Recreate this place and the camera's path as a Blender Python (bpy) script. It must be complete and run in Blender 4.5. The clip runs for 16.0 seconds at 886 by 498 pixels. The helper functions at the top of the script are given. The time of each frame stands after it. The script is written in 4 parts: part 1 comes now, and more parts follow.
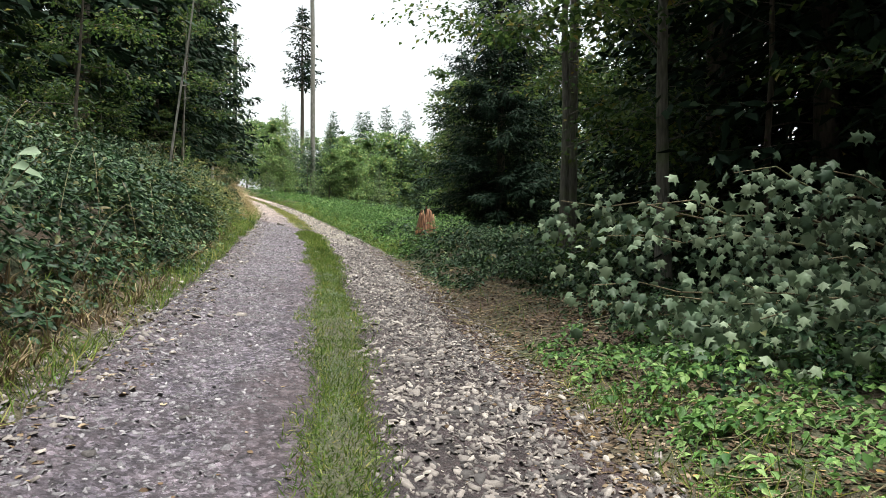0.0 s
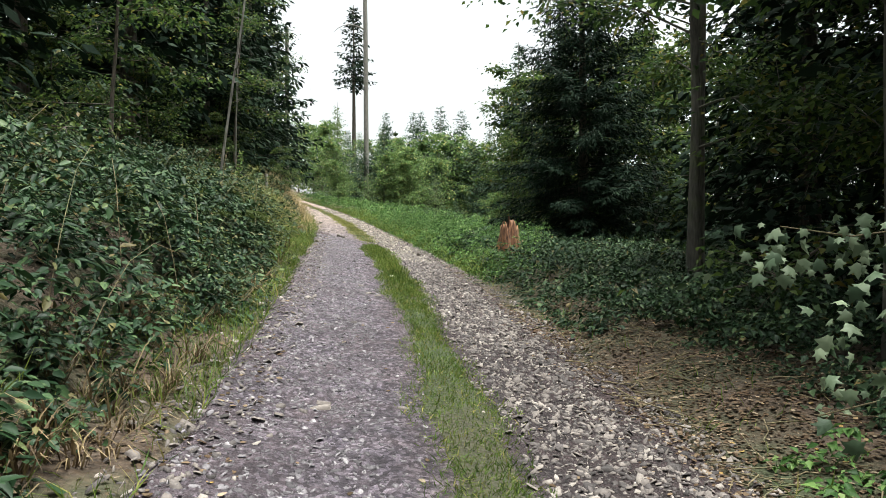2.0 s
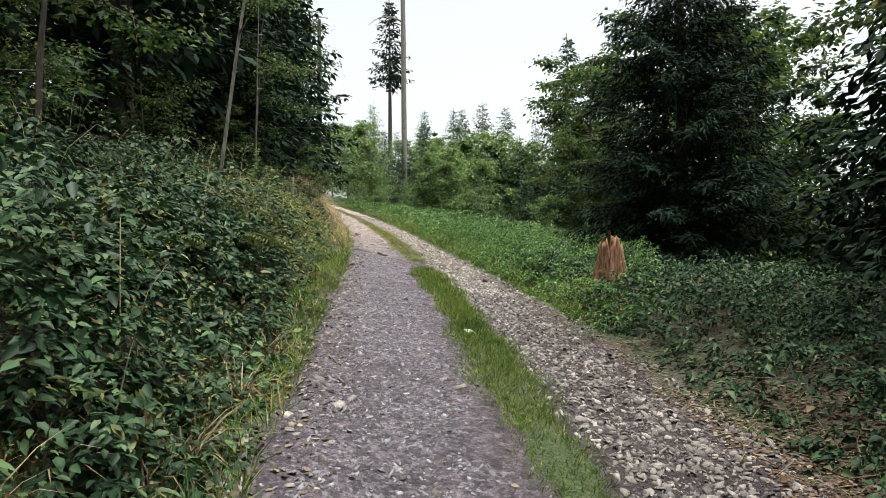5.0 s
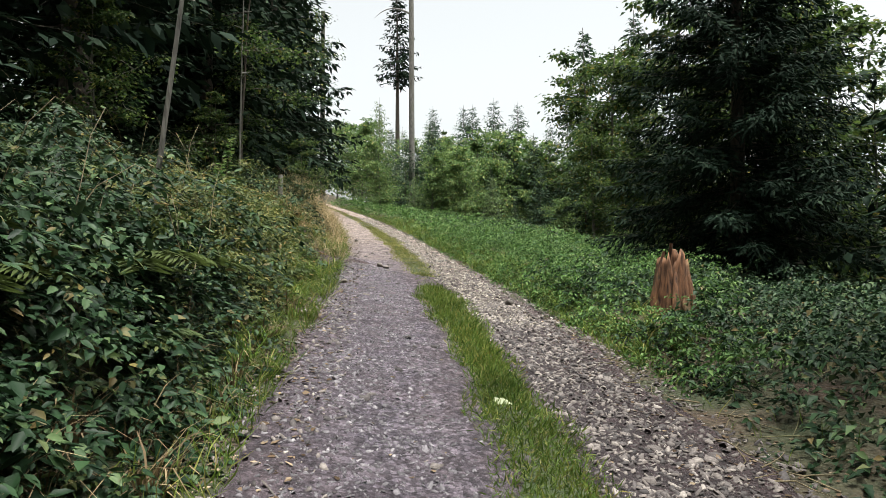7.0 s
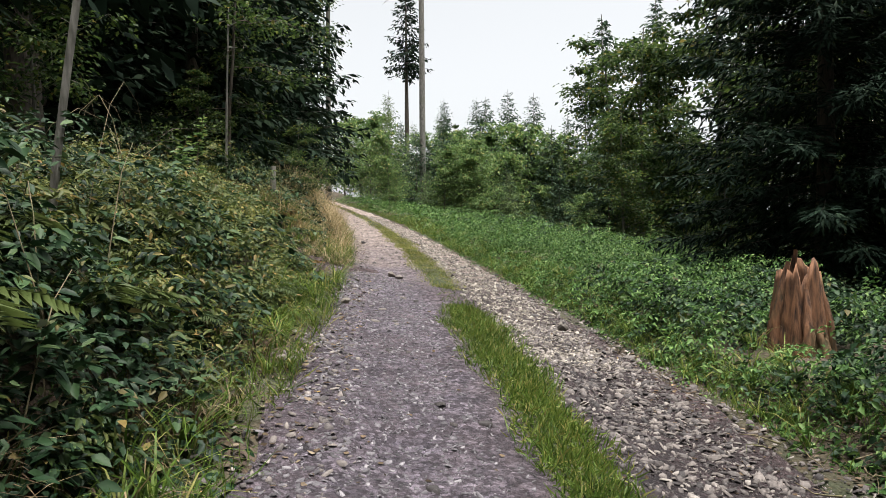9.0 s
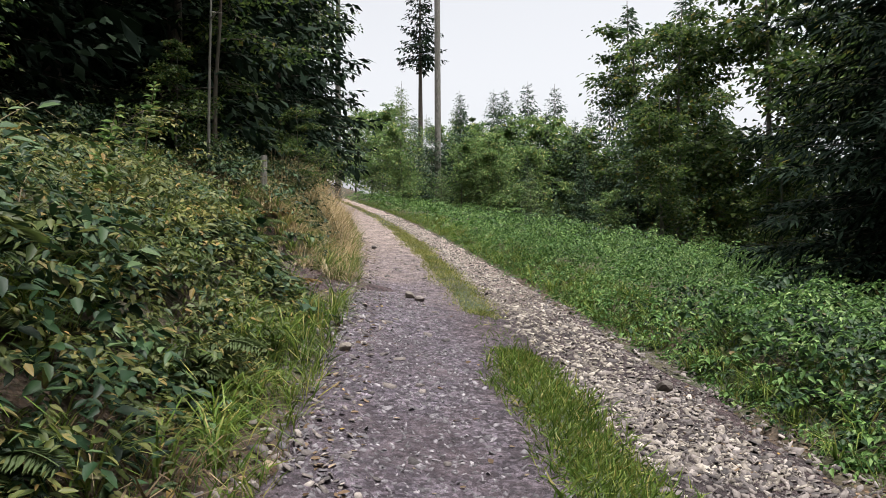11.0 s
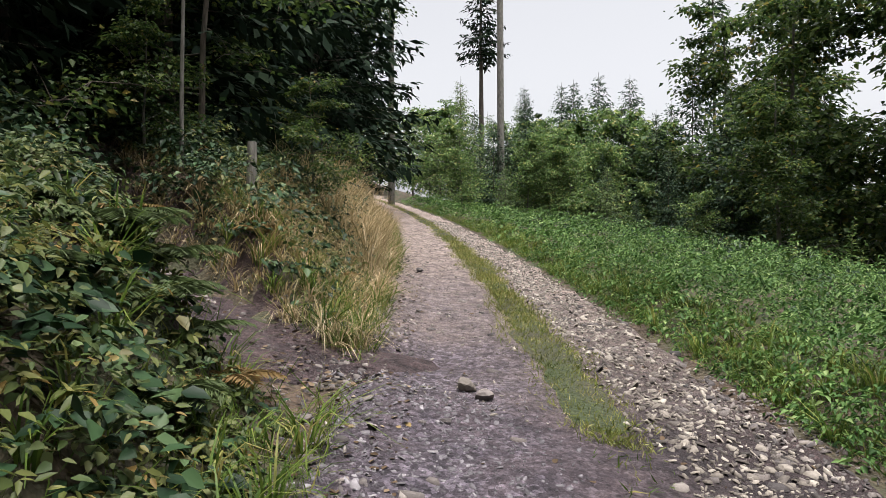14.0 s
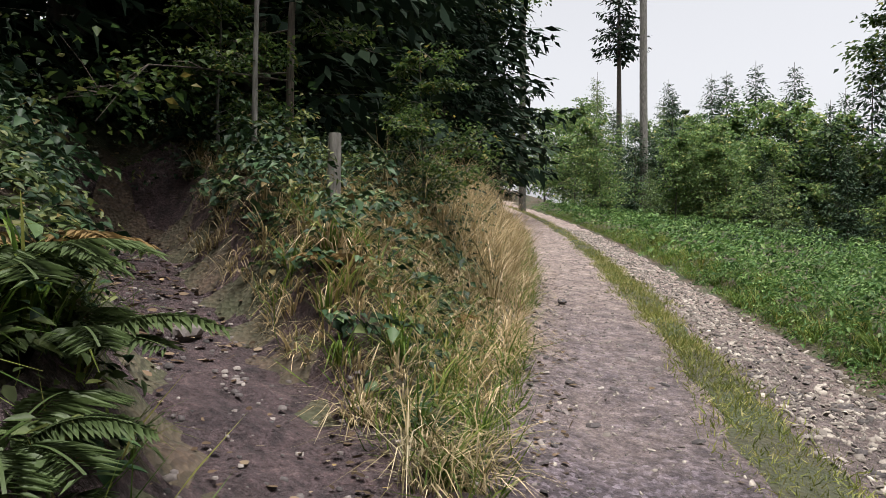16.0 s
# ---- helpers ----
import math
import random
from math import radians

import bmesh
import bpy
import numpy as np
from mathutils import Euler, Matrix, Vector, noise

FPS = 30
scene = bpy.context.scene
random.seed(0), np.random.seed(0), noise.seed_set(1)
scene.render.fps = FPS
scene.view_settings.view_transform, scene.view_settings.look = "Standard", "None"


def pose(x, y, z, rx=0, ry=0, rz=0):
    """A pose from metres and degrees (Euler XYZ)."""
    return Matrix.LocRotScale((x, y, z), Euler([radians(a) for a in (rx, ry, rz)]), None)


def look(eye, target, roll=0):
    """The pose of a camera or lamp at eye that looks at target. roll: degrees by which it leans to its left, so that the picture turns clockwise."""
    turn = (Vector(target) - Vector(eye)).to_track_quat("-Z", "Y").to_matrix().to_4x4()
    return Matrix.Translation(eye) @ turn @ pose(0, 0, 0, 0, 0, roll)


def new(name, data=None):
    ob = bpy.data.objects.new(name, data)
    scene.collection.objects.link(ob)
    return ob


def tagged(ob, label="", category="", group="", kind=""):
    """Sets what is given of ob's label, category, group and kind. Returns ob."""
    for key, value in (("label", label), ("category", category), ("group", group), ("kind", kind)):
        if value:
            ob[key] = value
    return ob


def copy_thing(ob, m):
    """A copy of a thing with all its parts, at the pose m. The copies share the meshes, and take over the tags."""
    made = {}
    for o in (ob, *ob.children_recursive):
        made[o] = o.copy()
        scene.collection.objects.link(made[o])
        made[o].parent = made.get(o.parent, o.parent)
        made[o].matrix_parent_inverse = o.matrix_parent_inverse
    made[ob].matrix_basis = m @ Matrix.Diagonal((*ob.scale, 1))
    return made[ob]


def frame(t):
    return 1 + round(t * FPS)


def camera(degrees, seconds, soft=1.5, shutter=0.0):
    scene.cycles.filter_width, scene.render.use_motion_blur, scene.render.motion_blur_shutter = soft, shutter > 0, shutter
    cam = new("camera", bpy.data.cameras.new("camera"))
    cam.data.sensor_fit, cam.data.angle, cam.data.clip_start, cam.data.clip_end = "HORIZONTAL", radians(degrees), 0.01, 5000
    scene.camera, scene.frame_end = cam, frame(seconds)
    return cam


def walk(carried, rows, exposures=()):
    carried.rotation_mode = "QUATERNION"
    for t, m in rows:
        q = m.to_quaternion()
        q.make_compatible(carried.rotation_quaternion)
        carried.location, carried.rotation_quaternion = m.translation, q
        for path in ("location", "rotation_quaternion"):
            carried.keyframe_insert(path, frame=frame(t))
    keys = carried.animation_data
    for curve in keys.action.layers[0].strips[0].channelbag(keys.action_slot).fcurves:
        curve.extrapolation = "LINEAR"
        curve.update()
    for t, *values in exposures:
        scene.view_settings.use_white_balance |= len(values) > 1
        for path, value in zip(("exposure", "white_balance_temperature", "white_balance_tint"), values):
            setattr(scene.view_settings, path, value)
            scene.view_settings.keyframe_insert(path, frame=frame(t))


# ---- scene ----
cam = camera(65.1, 16.0, soft=0.5)
METRES, EYE, TILT, LEAN, TURN = 21.0, 1.45, 0.0, 0.0, 0.0
ROWS = [
    (0.0, 0.0, 0.0, 0.0, -0.0, 0.0, -0.0),
    (0.5, -0.0111, 0.0249, 0.0034, 1.46, -0.04, 0.14),
    (1.0, -0.0238, 0.0561, 0.0093, 3.16, 0.37, 0.19),
    (1.5, -0.0334, 0.0823, 0.0154, 3.62, 0.47, 0.35),
    (2.0, -0.043, 0.1133, 0.0182, 3.87, 0.07, 0.26),
    (2.5, -0.0532, 0.1442, 0.0205, 4.58, -0.25, 0.51),
    (3.0, -0.0606, 0.177, 0.0247, 5.13, -0.26, 0.64),
    (3.5, -0.0683, 0.2083, 0.0288, 6.06, 0.05, 0.42),
    (4.0, -0.0779, 0.2432, 0.0323, 6.4, 0.29, 0.26),
    (6.5, -0.1063, 0.3955, 0.0458, 6.99, 0.35, 0.68),
    (7.0, -0.1115, 0.4298, 0.0483, 7.29, 0.47, 0.11),
    (7.5, -0.1208, 0.46, 0.0523, 7.54, 0.6, 0.15),
    (8.0, -0.128, 0.4925, 0.0527, 7.74, 0.21, 0.26),
    (10.5, -0.1622, 0.6362, 0.0633, 8.41, 0.37, 0.39),
    (11.0, -0.1702, 0.67, 0.0653, 8.98, 0.02, 0.19),
    (11.5, -0.1746, 0.6997, 0.0659, 9.66, -0.05, 0.59),
    (12.0, -0.1826, 0.7332, 0.068, 10.25, 0.08, 0.08),
    (12.5, -0.1891, 0.7622, 0.0719, 10.36, 0.48, 0.31),
    (13.0, -0.1938, 0.7932, 0.076, 10.68, 0.74, 0.17),
    (13.5, -0.201, 0.8235, 0.0787, 11.77, 0.66, 0.09),
    (14.0, -0.2069, 0.8538, 0.0799, 13.98, 0.33, 0.24),
    (14.5, -0.2149, 0.8805, 0.0815, 15.82, -0.08, -0.08),
    (15.0, -0.2248, 0.9098, 0.0843, 17.01, 0.25, 0.06),
    (15.5, -0.2338, 0.9339, 0.0878, 19.4, 0.69, -0.14),
    (16.0, -0.2447, 0.9612, 0.0914, 24.63, 0.75, -0.2),
]
walk(cam, [(t, pose(0, 0, EYE, TILT, LEAN, TURN) @ pose(METRES * x, METRES * y, METRES * z, 90 + pitch, roll, yaw)) for t, x, y, z, yaw, pitch, roll in ROWS],
     exposures=[(0.0, 1.06, 6420, 3), (4.0, 0.88, 6420, 3), (8.0, 0.74, 6480, 7), (11.0, 0.64, 6430, 11), (16.0, 0.55, 6440, 12)])

# ---- world and light ----
world = bpy.data.worlds.new("overcast_sky")
scene.world = world
world.use_nodes = True
wn, wl = world.node_tree.nodes, world.node_tree.links
sky = wn.new("ShaderNodeTexSky")
sky.sky_type, sky.sun_disc = "NISHITA", False
sky.sun_elevation, sky.sun_rotation = radians(80), radians(119)
sky.air_density, sky.dust_density = 1.0, 4.0
pale = wn.new("ShaderNodeHueSaturation")
pale.inputs["Saturation"].default_value, pale.inputs["Value"].default_value = 0.12, 1.05
wl.new(sky.outputs[0], pale.inputs["Color"])
wl.new(pale.outputs[0], wn["Background"].inputs["Color"])
wn["Background"].inputs["Strength"].default_value = 0.15
sun_data = bpy.data.lights.new("sun", "SUN")
sun_data.energy, sun_data.angle, sun_data.color = 5.0, radians(28), (1.0, 0.97, 0.92)
sun = new("sun", sun_data)
sun.matrix_world = look((9, -5, 60), (0, 0, 0))


# ---- materials ----
def nodes_of(name, rough=0.7):
    m = bpy.data.materials.new(name)
    m.use_nodes = True
    n, l = m.node_tree.nodes, m.node_tree.links
    b = n["Principled BSDF"]
    b.inputs["Roughness"].default_value = rough
    return m, n, l, b


def ramp(n, l, fac, stops):
    r = n.new("ShaderNodeValToRGB")
    e = r.color_ramp.elements
    while len(e) < len(stops):
        e.new(0.5)
    for k, (p, c) in zip(e, stops):
        k.position, k.color = p, (*c, 1)
    l.new(fac, r.inputs[0])
    return r.outputs[0]


def tex(n, l, kind, scale, detail=4.0, rough=0.6):
    co = n.new("ShaderNodeTexCoord")
    t = n.new("ShaderNodeTexNoise" if kind == "noise" else "ShaderNodeTexVoronoi")
    t.inputs["Scale"].default_value = scale
    if kind == "noise":
        t.inputs["Detail"].default_value, t.inputs["Roughness"].default_value = detail, rough
    l.new(co.outputs["Object"], t.inputs["Vector"])
    return t


def mixc(n, l, fac, a, b, kind="MIX"):
    m = n.new("ShaderNodeMix")
    m.data_type, m.blend_type = "RGBA", kind
    for v, s in ((fac, 0), (a, 6), (b, 7)):
        if isinstance(v, bpy.types.NodeSocket):
            l.new(v, m.inputs[s])
        else:
            m.inputs[s].default_value = v if s == 0 else (*v, 1)
    return m.outputs[2]


def bump(n, l, b, height, strength, dist):
    u = n.new("ShaderNodeBump")
    u.inputs["Strength"].default_value, u.inputs["Distance"].default_value = strength, dist
    l.new(height, u.inputs["Height"])
    l.new(u.outputs[0], b.inputs["Normal"])


def leaf_mat(name, stops, rough=0.5, through_light=0.3, spec=0.2):
    """Leaves: colour by leaf, with patches of another shade, and light that passes through."""
    m, n, l, b = nodes_of(name, rough)
    g = n.new("ShaderNodeNewGeometry")
    c = ramp(n, l, g.outputs["Random Per Island"], stops)
    t = tex(n, l, "noise", 0.9, 3)
    k = ramp(n, l, t.outputs["Fac"], [(0.3, (0.62, 0.66, 0.6)), (0.7, (1.25, 1.2, 1.1))])
    c = mixc(n, l, 1.0, c, k, "MULTIPLY")
    l.new(c, b.inputs["Base Color"])
    b.inputs["Specular IOR Level"].default_value = spec
    if through_light:
        tr = n.new("ShaderNodeBsdfTranslucent")
        l.new(c, tr.inputs["Color"])
        x = n.new("ShaderNodeMixShader")
        x.inputs[0].default_value = through_light
        l.new(b.outputs[0], x.inputs[1]), l.new(tr.outputs[0], x.inputs[2])
        l.new(x.outputs[0], n["Material Output"].inputs["Surface"])
    return m


def bark_mat(name, dark, light, moss=(0.07, 0.1, 0.03)):
    m, n, l, b = nodes_of(name, 0.85)
    co = n.new("ShaderNodeTexCoord")
    mp = n.new("ShaderNodeMapping")
    mp.inputs["Scale"].default_value = (1, 1, 0.18)
    l.new(co.outputs["Object"], mp.inputs["Vector"])
    t = n.new("ShaderNodeTexNoise")
    t.inputs["Scale"].default_value, t.inputs["Detail"].default_value = 28, 6
    l.new(mp.outputs[0], t.inputs["Vector"])
    c = ramp(n, l, t.outputs["Fac"], [(0.3, dark), (0.7, light)])
    p = tex(n, l, "noise", 1.7, 4)
    f = ramp(n, l, p.outputs["Fac"], [(0.5, (0, 0, 0)), (0.72, (0.8, 0.8, 0.8))])
    l.new(mixc(n, l, f, c, moss), b.inputs["Base Color"])
    bump(n, l, b, t.outputs["Fac"], 0.7, 0.03)
    return m


def ground_mat(name, soil, litter, green):
    m, n, l, b = nodes_of(name, 0.95)
    a, c = tex(n, l, "noise", 0.8, 5), tex(n, l, "noise", 22, 5, 0.7)
    v = tex(n, l, "voronoi", 26)
    k = ramp(n, l, c.outputs["Fac"], [(0.3, soil), (0.6, litter), (0.8, tuple(1.5 * q for q in litter))])
    f = ramp(n, l, a.outputs["Fac"], [(0.42, (0, 0, 0)), (0.62, (0.8, 0.8, 0.8))])
    l.new(mixc(n, l, f, k, green), b.inputs["Base Color"])
    bump(n, l, b, v.outputs["Distance"], 0.8, 0.03)
    return m


def road_mat():
    """Packed dirt and fine gravel: grey grit in the wheel tracks, browner soil at the sides."""
    m, n, l, b = nodes_of("packed_gravel", 0.92)
    big, mid, fine = tex(n, l, "noise", 1.1, 5), tex(n, l, "noise", 7, 6, 0.75), tex(n, l, "noise", 55, 4, 0.7)
    v, w = tex(n, l, "voronoi", 34), tex(n, l, "voronoi", 85)
    dirt = ramp(n, l, mid.outputs["Fac"], [(0.3, (0.05, 0.038, 0.039)), (0.5, (0.112, 0.088, 0.088)), (0.72, (0.2, 0.162, 0.158))])
    grit = ramp(n, l, v.outputs["Color"], [(0.1, (0.0546, 0.0499, 0.0569)), (0.45, (0.12, 0.109, 0.12)), (0.9, (0.44, 0.41, 0.43))])
    at = n.new("ShaderNodeAttribute")
    at.attribute_name = "across"
    mr = n.new("ShaderNodeMapRange")
    mr.inputs["From Min"].default_value, mr.inputs["From Max"].default_value = -2.0, 2.0
    l.new(at.outputs["Fac"], mr.inputs["Value"])
    zone = ramp(n, l, mr.outputs[0], [(0.03, (0.1, 0.1, 0.1)), (0.17, (0.62, 0.62, 0.62)), (0.36, (0.85, 0.85, 0.85)), (0.46, (0.35, 0.35, 0.35)), (0.62, (0.25, 0.25, 0.25)), (0.76, (0.2, 0.2, 0.2)), (0.84, (0.05, 0.05, 0.05))])
    sel = ramp(n, l, big.outputs["Fac"], [(0.35, (0.35, 0.35, 0.35)), (0.65, (1.2, 1.2, 1.2))])
    c = mixc(n, l, mixc(n, l, 1.0, zone, sel, "MULTIPLY"), dirt, grit)
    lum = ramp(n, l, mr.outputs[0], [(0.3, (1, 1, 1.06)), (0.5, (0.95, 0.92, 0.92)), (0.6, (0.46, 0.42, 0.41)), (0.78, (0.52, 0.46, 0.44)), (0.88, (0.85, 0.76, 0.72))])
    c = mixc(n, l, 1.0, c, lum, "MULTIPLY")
    # Far stretch mixed towards pale tan, the open light there put into the colour.
    lit_dry = n.new("ShaderNodeAttribute")
    lit_dry.attribute_name = "lit_dry"
    tan = ramp(n, l, mid.outputs["Fac"], [(0.3, (0.22, 0.177, 0.14)), (0.5, (0.385, 0.335, 0.268)), (0.72, (0.56, 0.49, 0.4))])
    c = mixc(n, l, lit_dry.outputs["Fac"], c, tan)
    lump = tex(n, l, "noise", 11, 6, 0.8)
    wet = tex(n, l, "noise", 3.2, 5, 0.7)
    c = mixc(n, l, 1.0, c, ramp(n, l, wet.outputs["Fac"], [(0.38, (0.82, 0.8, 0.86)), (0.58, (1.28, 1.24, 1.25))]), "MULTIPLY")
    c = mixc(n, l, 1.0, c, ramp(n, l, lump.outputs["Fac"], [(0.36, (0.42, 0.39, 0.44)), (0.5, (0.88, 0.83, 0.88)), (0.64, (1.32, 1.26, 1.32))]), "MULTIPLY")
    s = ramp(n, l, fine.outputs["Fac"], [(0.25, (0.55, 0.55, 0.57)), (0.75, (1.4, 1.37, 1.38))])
    l.new(mixc(n, l, 1.0, c, s, "MULTIPLY"), b.inputs["Base Color"])
    h = n.new("ShaderNodeMath")
    h.operation = "ADD"
    l.new(fine.outputs["Fac"], h.inputs[0]), l.new(lump.outputs["Fac"], h.inputs[1])
    dome = n.new("ShaderNodeMath")
    dome.operation = "MULTIPLY_ADD"
    dome.inputs[1].default_value = -0.45
    l.new(v.outputs["Distance"], dome.inputs[0]), l.new(h.outputs[0], dome.inputs[2])
    bump(n, l, b, dome.outputs[0], 1.0, 0.09)
    return m


def stone_mat(name, stops):
    m, n, l, b = nodes_of(name, 0.8)
    o, g = n.new("ShaderNodeObjectInfo"), n.new("ShaderNodeNewGeometry")
    s = n.new("ShaderNodeMath")
    s.operation = "ADD"
    l.new(o.outputs["Random"], s.inputs[0]), l.new(g.outputs["Random Per Island"], s.inputs[1])
    f = n.new("ShaderNodeMath")
    f.operation = "FRACT"
    l.new(s.outputs[0], f.inputs[0])
    c = ramp(n, l, f.outputs[0], stops)
    t = tex(n, l, "noise", 40, 5)
    k = ramp(n, l, t.outputs["Fac"], [(0.3, (0.7, 0.7, 0.7)), (0.7, (1.2, 1.2, 1.2))])
    l.new(mixc(n, l, 1.0, c, k, "MULTIPLY"), b.inputs["Base Color"])
    bump(n, l, b, t.outputs["Fac"], 0.4, 0.01)
    return m


SOIL = ground_mat("forest_soil", (0.025, 0.018, 0.013), (0.075, 0.05, 0.033), (0.03, 0.042, 0.016))
TURF = ground_mat("turf", (0.02, 0.02, 0.011), (0.045, 0.042, 0.022), (0.026, 0.042, 0.012))
ROAD = road_mat()
STONE = stone_mat("slate_stone", [(0.0, (0.03, 0.025, 0.025)), (0.3, (0.075, 0.063, 0.062)), (0.6, (0.13, 0.11, 0.102)), (0.85, (0.18, 0.152, 0.14)), (1.0, (0.29, 0.255, 0.23))])
PALE = stone_mat("pale_stone", [(0.0, (0.035, 0.029, 0.026)), (0.3, (0.11, 0.092, 0.078)), (0.7, (0.2, 0.172, 0.145)), (1.0, (0.36, 0.32, 0.27))])
CLOD = stone_mat("dirt_clod", [(0.0, (0.045, 0.04, 0.045)), (0.5, (0.1, 0.09, 0.099)), (0.9, (0.16, 0.145, 0.158)), (1.0, (0.25, 0.23, 0.24))])
BARK = bark_mat("beech_bark", (0.04, 0.037, 0.031), (0.125, 0.115, 0.097))
BARK_DARK = bark_mat("spruce_bark", (0.035, 0.027, 0.022), (0.12, 0.095, 0.075), (0.05, 0.055, 0.035))
BARK_GREY = bark_mat("weathered_bark", (0.09, 0.082, 0.074), (0.24, 0.225, 0.2), (0.15, 0.15, 0.11))
ROTTEN = bark_mat("rotten_wood", (0.025, 0.011, 0.006), (0.25, 0.115, 0.056), (0.09, 0.09, 0.04))
STEM = bark_mat("bramble_stem", (0.08, 0.06, 0.035), (0.2, 0.16, 0.09))
BRAMBLE = leaf_mat("bramble_leaf", [(0.0, (0.007, 0.02, 0.009)), (0.45, (0.016, 0.038, 0.017)), (0.8, (0.035, 0.07, 0.031)), (0.95, (0.088, 0.132, 0.06)), (1.0, (0.12, 0.085, 0.036))], 0.5, 0.12, 0.14)
NETTLE = leaf_mat("verge_leaf", [(0.0, (0.028, 0.07, 0.022)), (0.5, (0.068, 0.142, 0.038)), (0.85, (0.135, 0.225, 0.07)), (1.0, (0.22, 0.3, 0.125))], 0.5, 0.25, 0.14)
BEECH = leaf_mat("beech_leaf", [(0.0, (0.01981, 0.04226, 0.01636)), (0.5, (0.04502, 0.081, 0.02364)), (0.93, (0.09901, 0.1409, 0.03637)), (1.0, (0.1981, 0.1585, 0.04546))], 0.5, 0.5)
MAPLE = leaf_mat("wilting_leaf", [(0.0, (0.05, 0.085, 0.055)), (0.5, (0.13, 0.18, 0.12)), (1.0, (0.25, 0.31, 0.22))], 0.5, 0.25)
# Darker copy of the young needle, with shade put into its colour.
TEAL = leaf_mat("shaded_young_needle", [(0.0, (0.02, 0.046, 0.029)), (0.6, (0.042, 0.08, 0.047)), (1.0, (0.085, 0.13, 0.068))], 0.6, 0.15)
# Darker than real spruce needles: the wood's inner shade is put into the colour.
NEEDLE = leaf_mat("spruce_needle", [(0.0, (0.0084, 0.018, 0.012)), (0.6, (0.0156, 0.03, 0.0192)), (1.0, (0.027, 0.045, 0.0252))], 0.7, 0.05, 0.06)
# Beech leaf colour raised, painting in the brighter light of the clearing.
LIT_LEAF = leaf_mat("lit_young_leaf", [(0.0, (0.05, 0.1, 0.038)), (0.5, (0.11, 0.185, 0.062)), (0.9, (0.2, 0.29, 0.095)), (1.0, (0.36, 0.34, 0.13))], 0.5, 0.4)
# Needle colour lowered likewise, painting in the darkness among the boughs.
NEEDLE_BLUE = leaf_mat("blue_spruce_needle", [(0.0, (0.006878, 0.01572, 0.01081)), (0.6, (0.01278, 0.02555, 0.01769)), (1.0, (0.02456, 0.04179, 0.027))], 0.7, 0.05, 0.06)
# Young needle colour raised to stand for light on the clearing.
LIT_YOUNG = leaf_mat("young_needle", [(0.0, (0.06781, 0.1098, 0.05335)), (0.6, (0.122, 0.1831, 0.08003)), (1.0, (0.217, 0.2685, 0.1067))], 0.6, 0.25)
GRASS = leaf_mat("grass_blade", [(0.0, (0.045, 0.085, 0.018)), (0.5, (0.095, 0.155, 0.028)), (0.85, (0.17, 0.21, 0.05)), (1.0, (0.3, 0.26, 0.1))], 0.5, 0.35)
YELLOWED = leaf_mat("yellowed_blade", [(0.0, (0.1, 0.13, 0.03)), (0.5, (0.2, 0.22, 0.06)), (0.85, (0.32, 0.31, 0.12)), (1.0, (0.45, 0.38, 0.2))], 0.5, 0.3)
# Olive herb colour, brightened to paint light onto the bank.
LIT_OLIVE = leaf_mat("lit_olive_scrub_leaf", [(0.0, (0.045, 0.065, 0.018)), (0.5, (0.1, 0.118, 0.034)), (0.85, (0.175, 0.175, 0.058)), (1.0, (0.25, 0.165, 0.06))], 0.5, 0.35)
MIXED = leaf_mat("autumn_herb_leaf", [(0.0, (0.022, 0.044, 0.014)), (0.5, (0.06, 0.088, 0.026)), (0.9, (0.125, 0.14, 0.046)), (1.0, (0.19, 0.125, 0.045))], 0.5, 0.3)
STRAW = leaf_mat("dry_grass_blade", [(0.0, (0.13, 0.105, 0.05)), (0.4, (0.3, 0.235, 0.13)), (0.8, (0.48, 0.38, 0.25)), (1.0, (0.62, 0.51, 0.38))], 0.6, 0.3)
DEAD = leaf_mat("dead_stalk", [(0.0, (0.07, 0.048, 0.03)), (0.6, (0.15, 0.108, 0.065)), (1.0, (0.27, 0.21, 0.13))], 0.7, 0.15)
FERN = leaf_mat("fern_leaf", [(0.0, (0.045, 0.072, 0.03)), (0.6, (0.088, 0.12, 0.048)), (1.0, (0.165, 0.18, 0.085))], 0.5, 0.35)
BRACKEN = leaf_mat("bracken_leaf", [(0.0, (0.045, 0.07, 0.02)), (0.6, (0.085, 0.11, 0.034)), (1.0, (0.16, 0.165, 0.06))], 0.55, 0.3)
DRYFERN = leaf_mat("dry_fern_leaf", [(0.0, (0.14, 0.085, 0.035)), (0.5, (0.24, 0.16, 0.07)), (1.0, (0.36, 0.27, 0.13))], 0.6, 0.3)
FRESH = leaf_mat("fresh_fallen_leaf", [(0.0, (0.36, 0.4, 0.26)), (1.0, (0.4, 0.43, 0.29))], 0.6, 0.2)
FALLEN = leaf_mat("fallen_leaf", [(0.0, (0.04, 0.026, 0.018)), (0.5, (0.1, 0.068, 0.047)), (0.85, (0.165, 0.12, 0.088)), (0.98, (0.27, 0.215, 0.17)), (1.0, (0.3, 0.19, 0.06))], 0.8, 0.05, 0.1)

# ---- the lie of the land ----
RNG = np.random.default_rng(7)


def axis(y):
    """x of the grass strip in the middle of the track."""
    y = np.clip(y, -20, 66)
    return -0.02 - 0.128 * y - 0.0032 * y * y


def left_edge(y):
    return np.interp(y, [4, 9, 14, 22, 30, 45], [-1.75, -1.85, -1.9, -1.65, -1.55, -1.5])


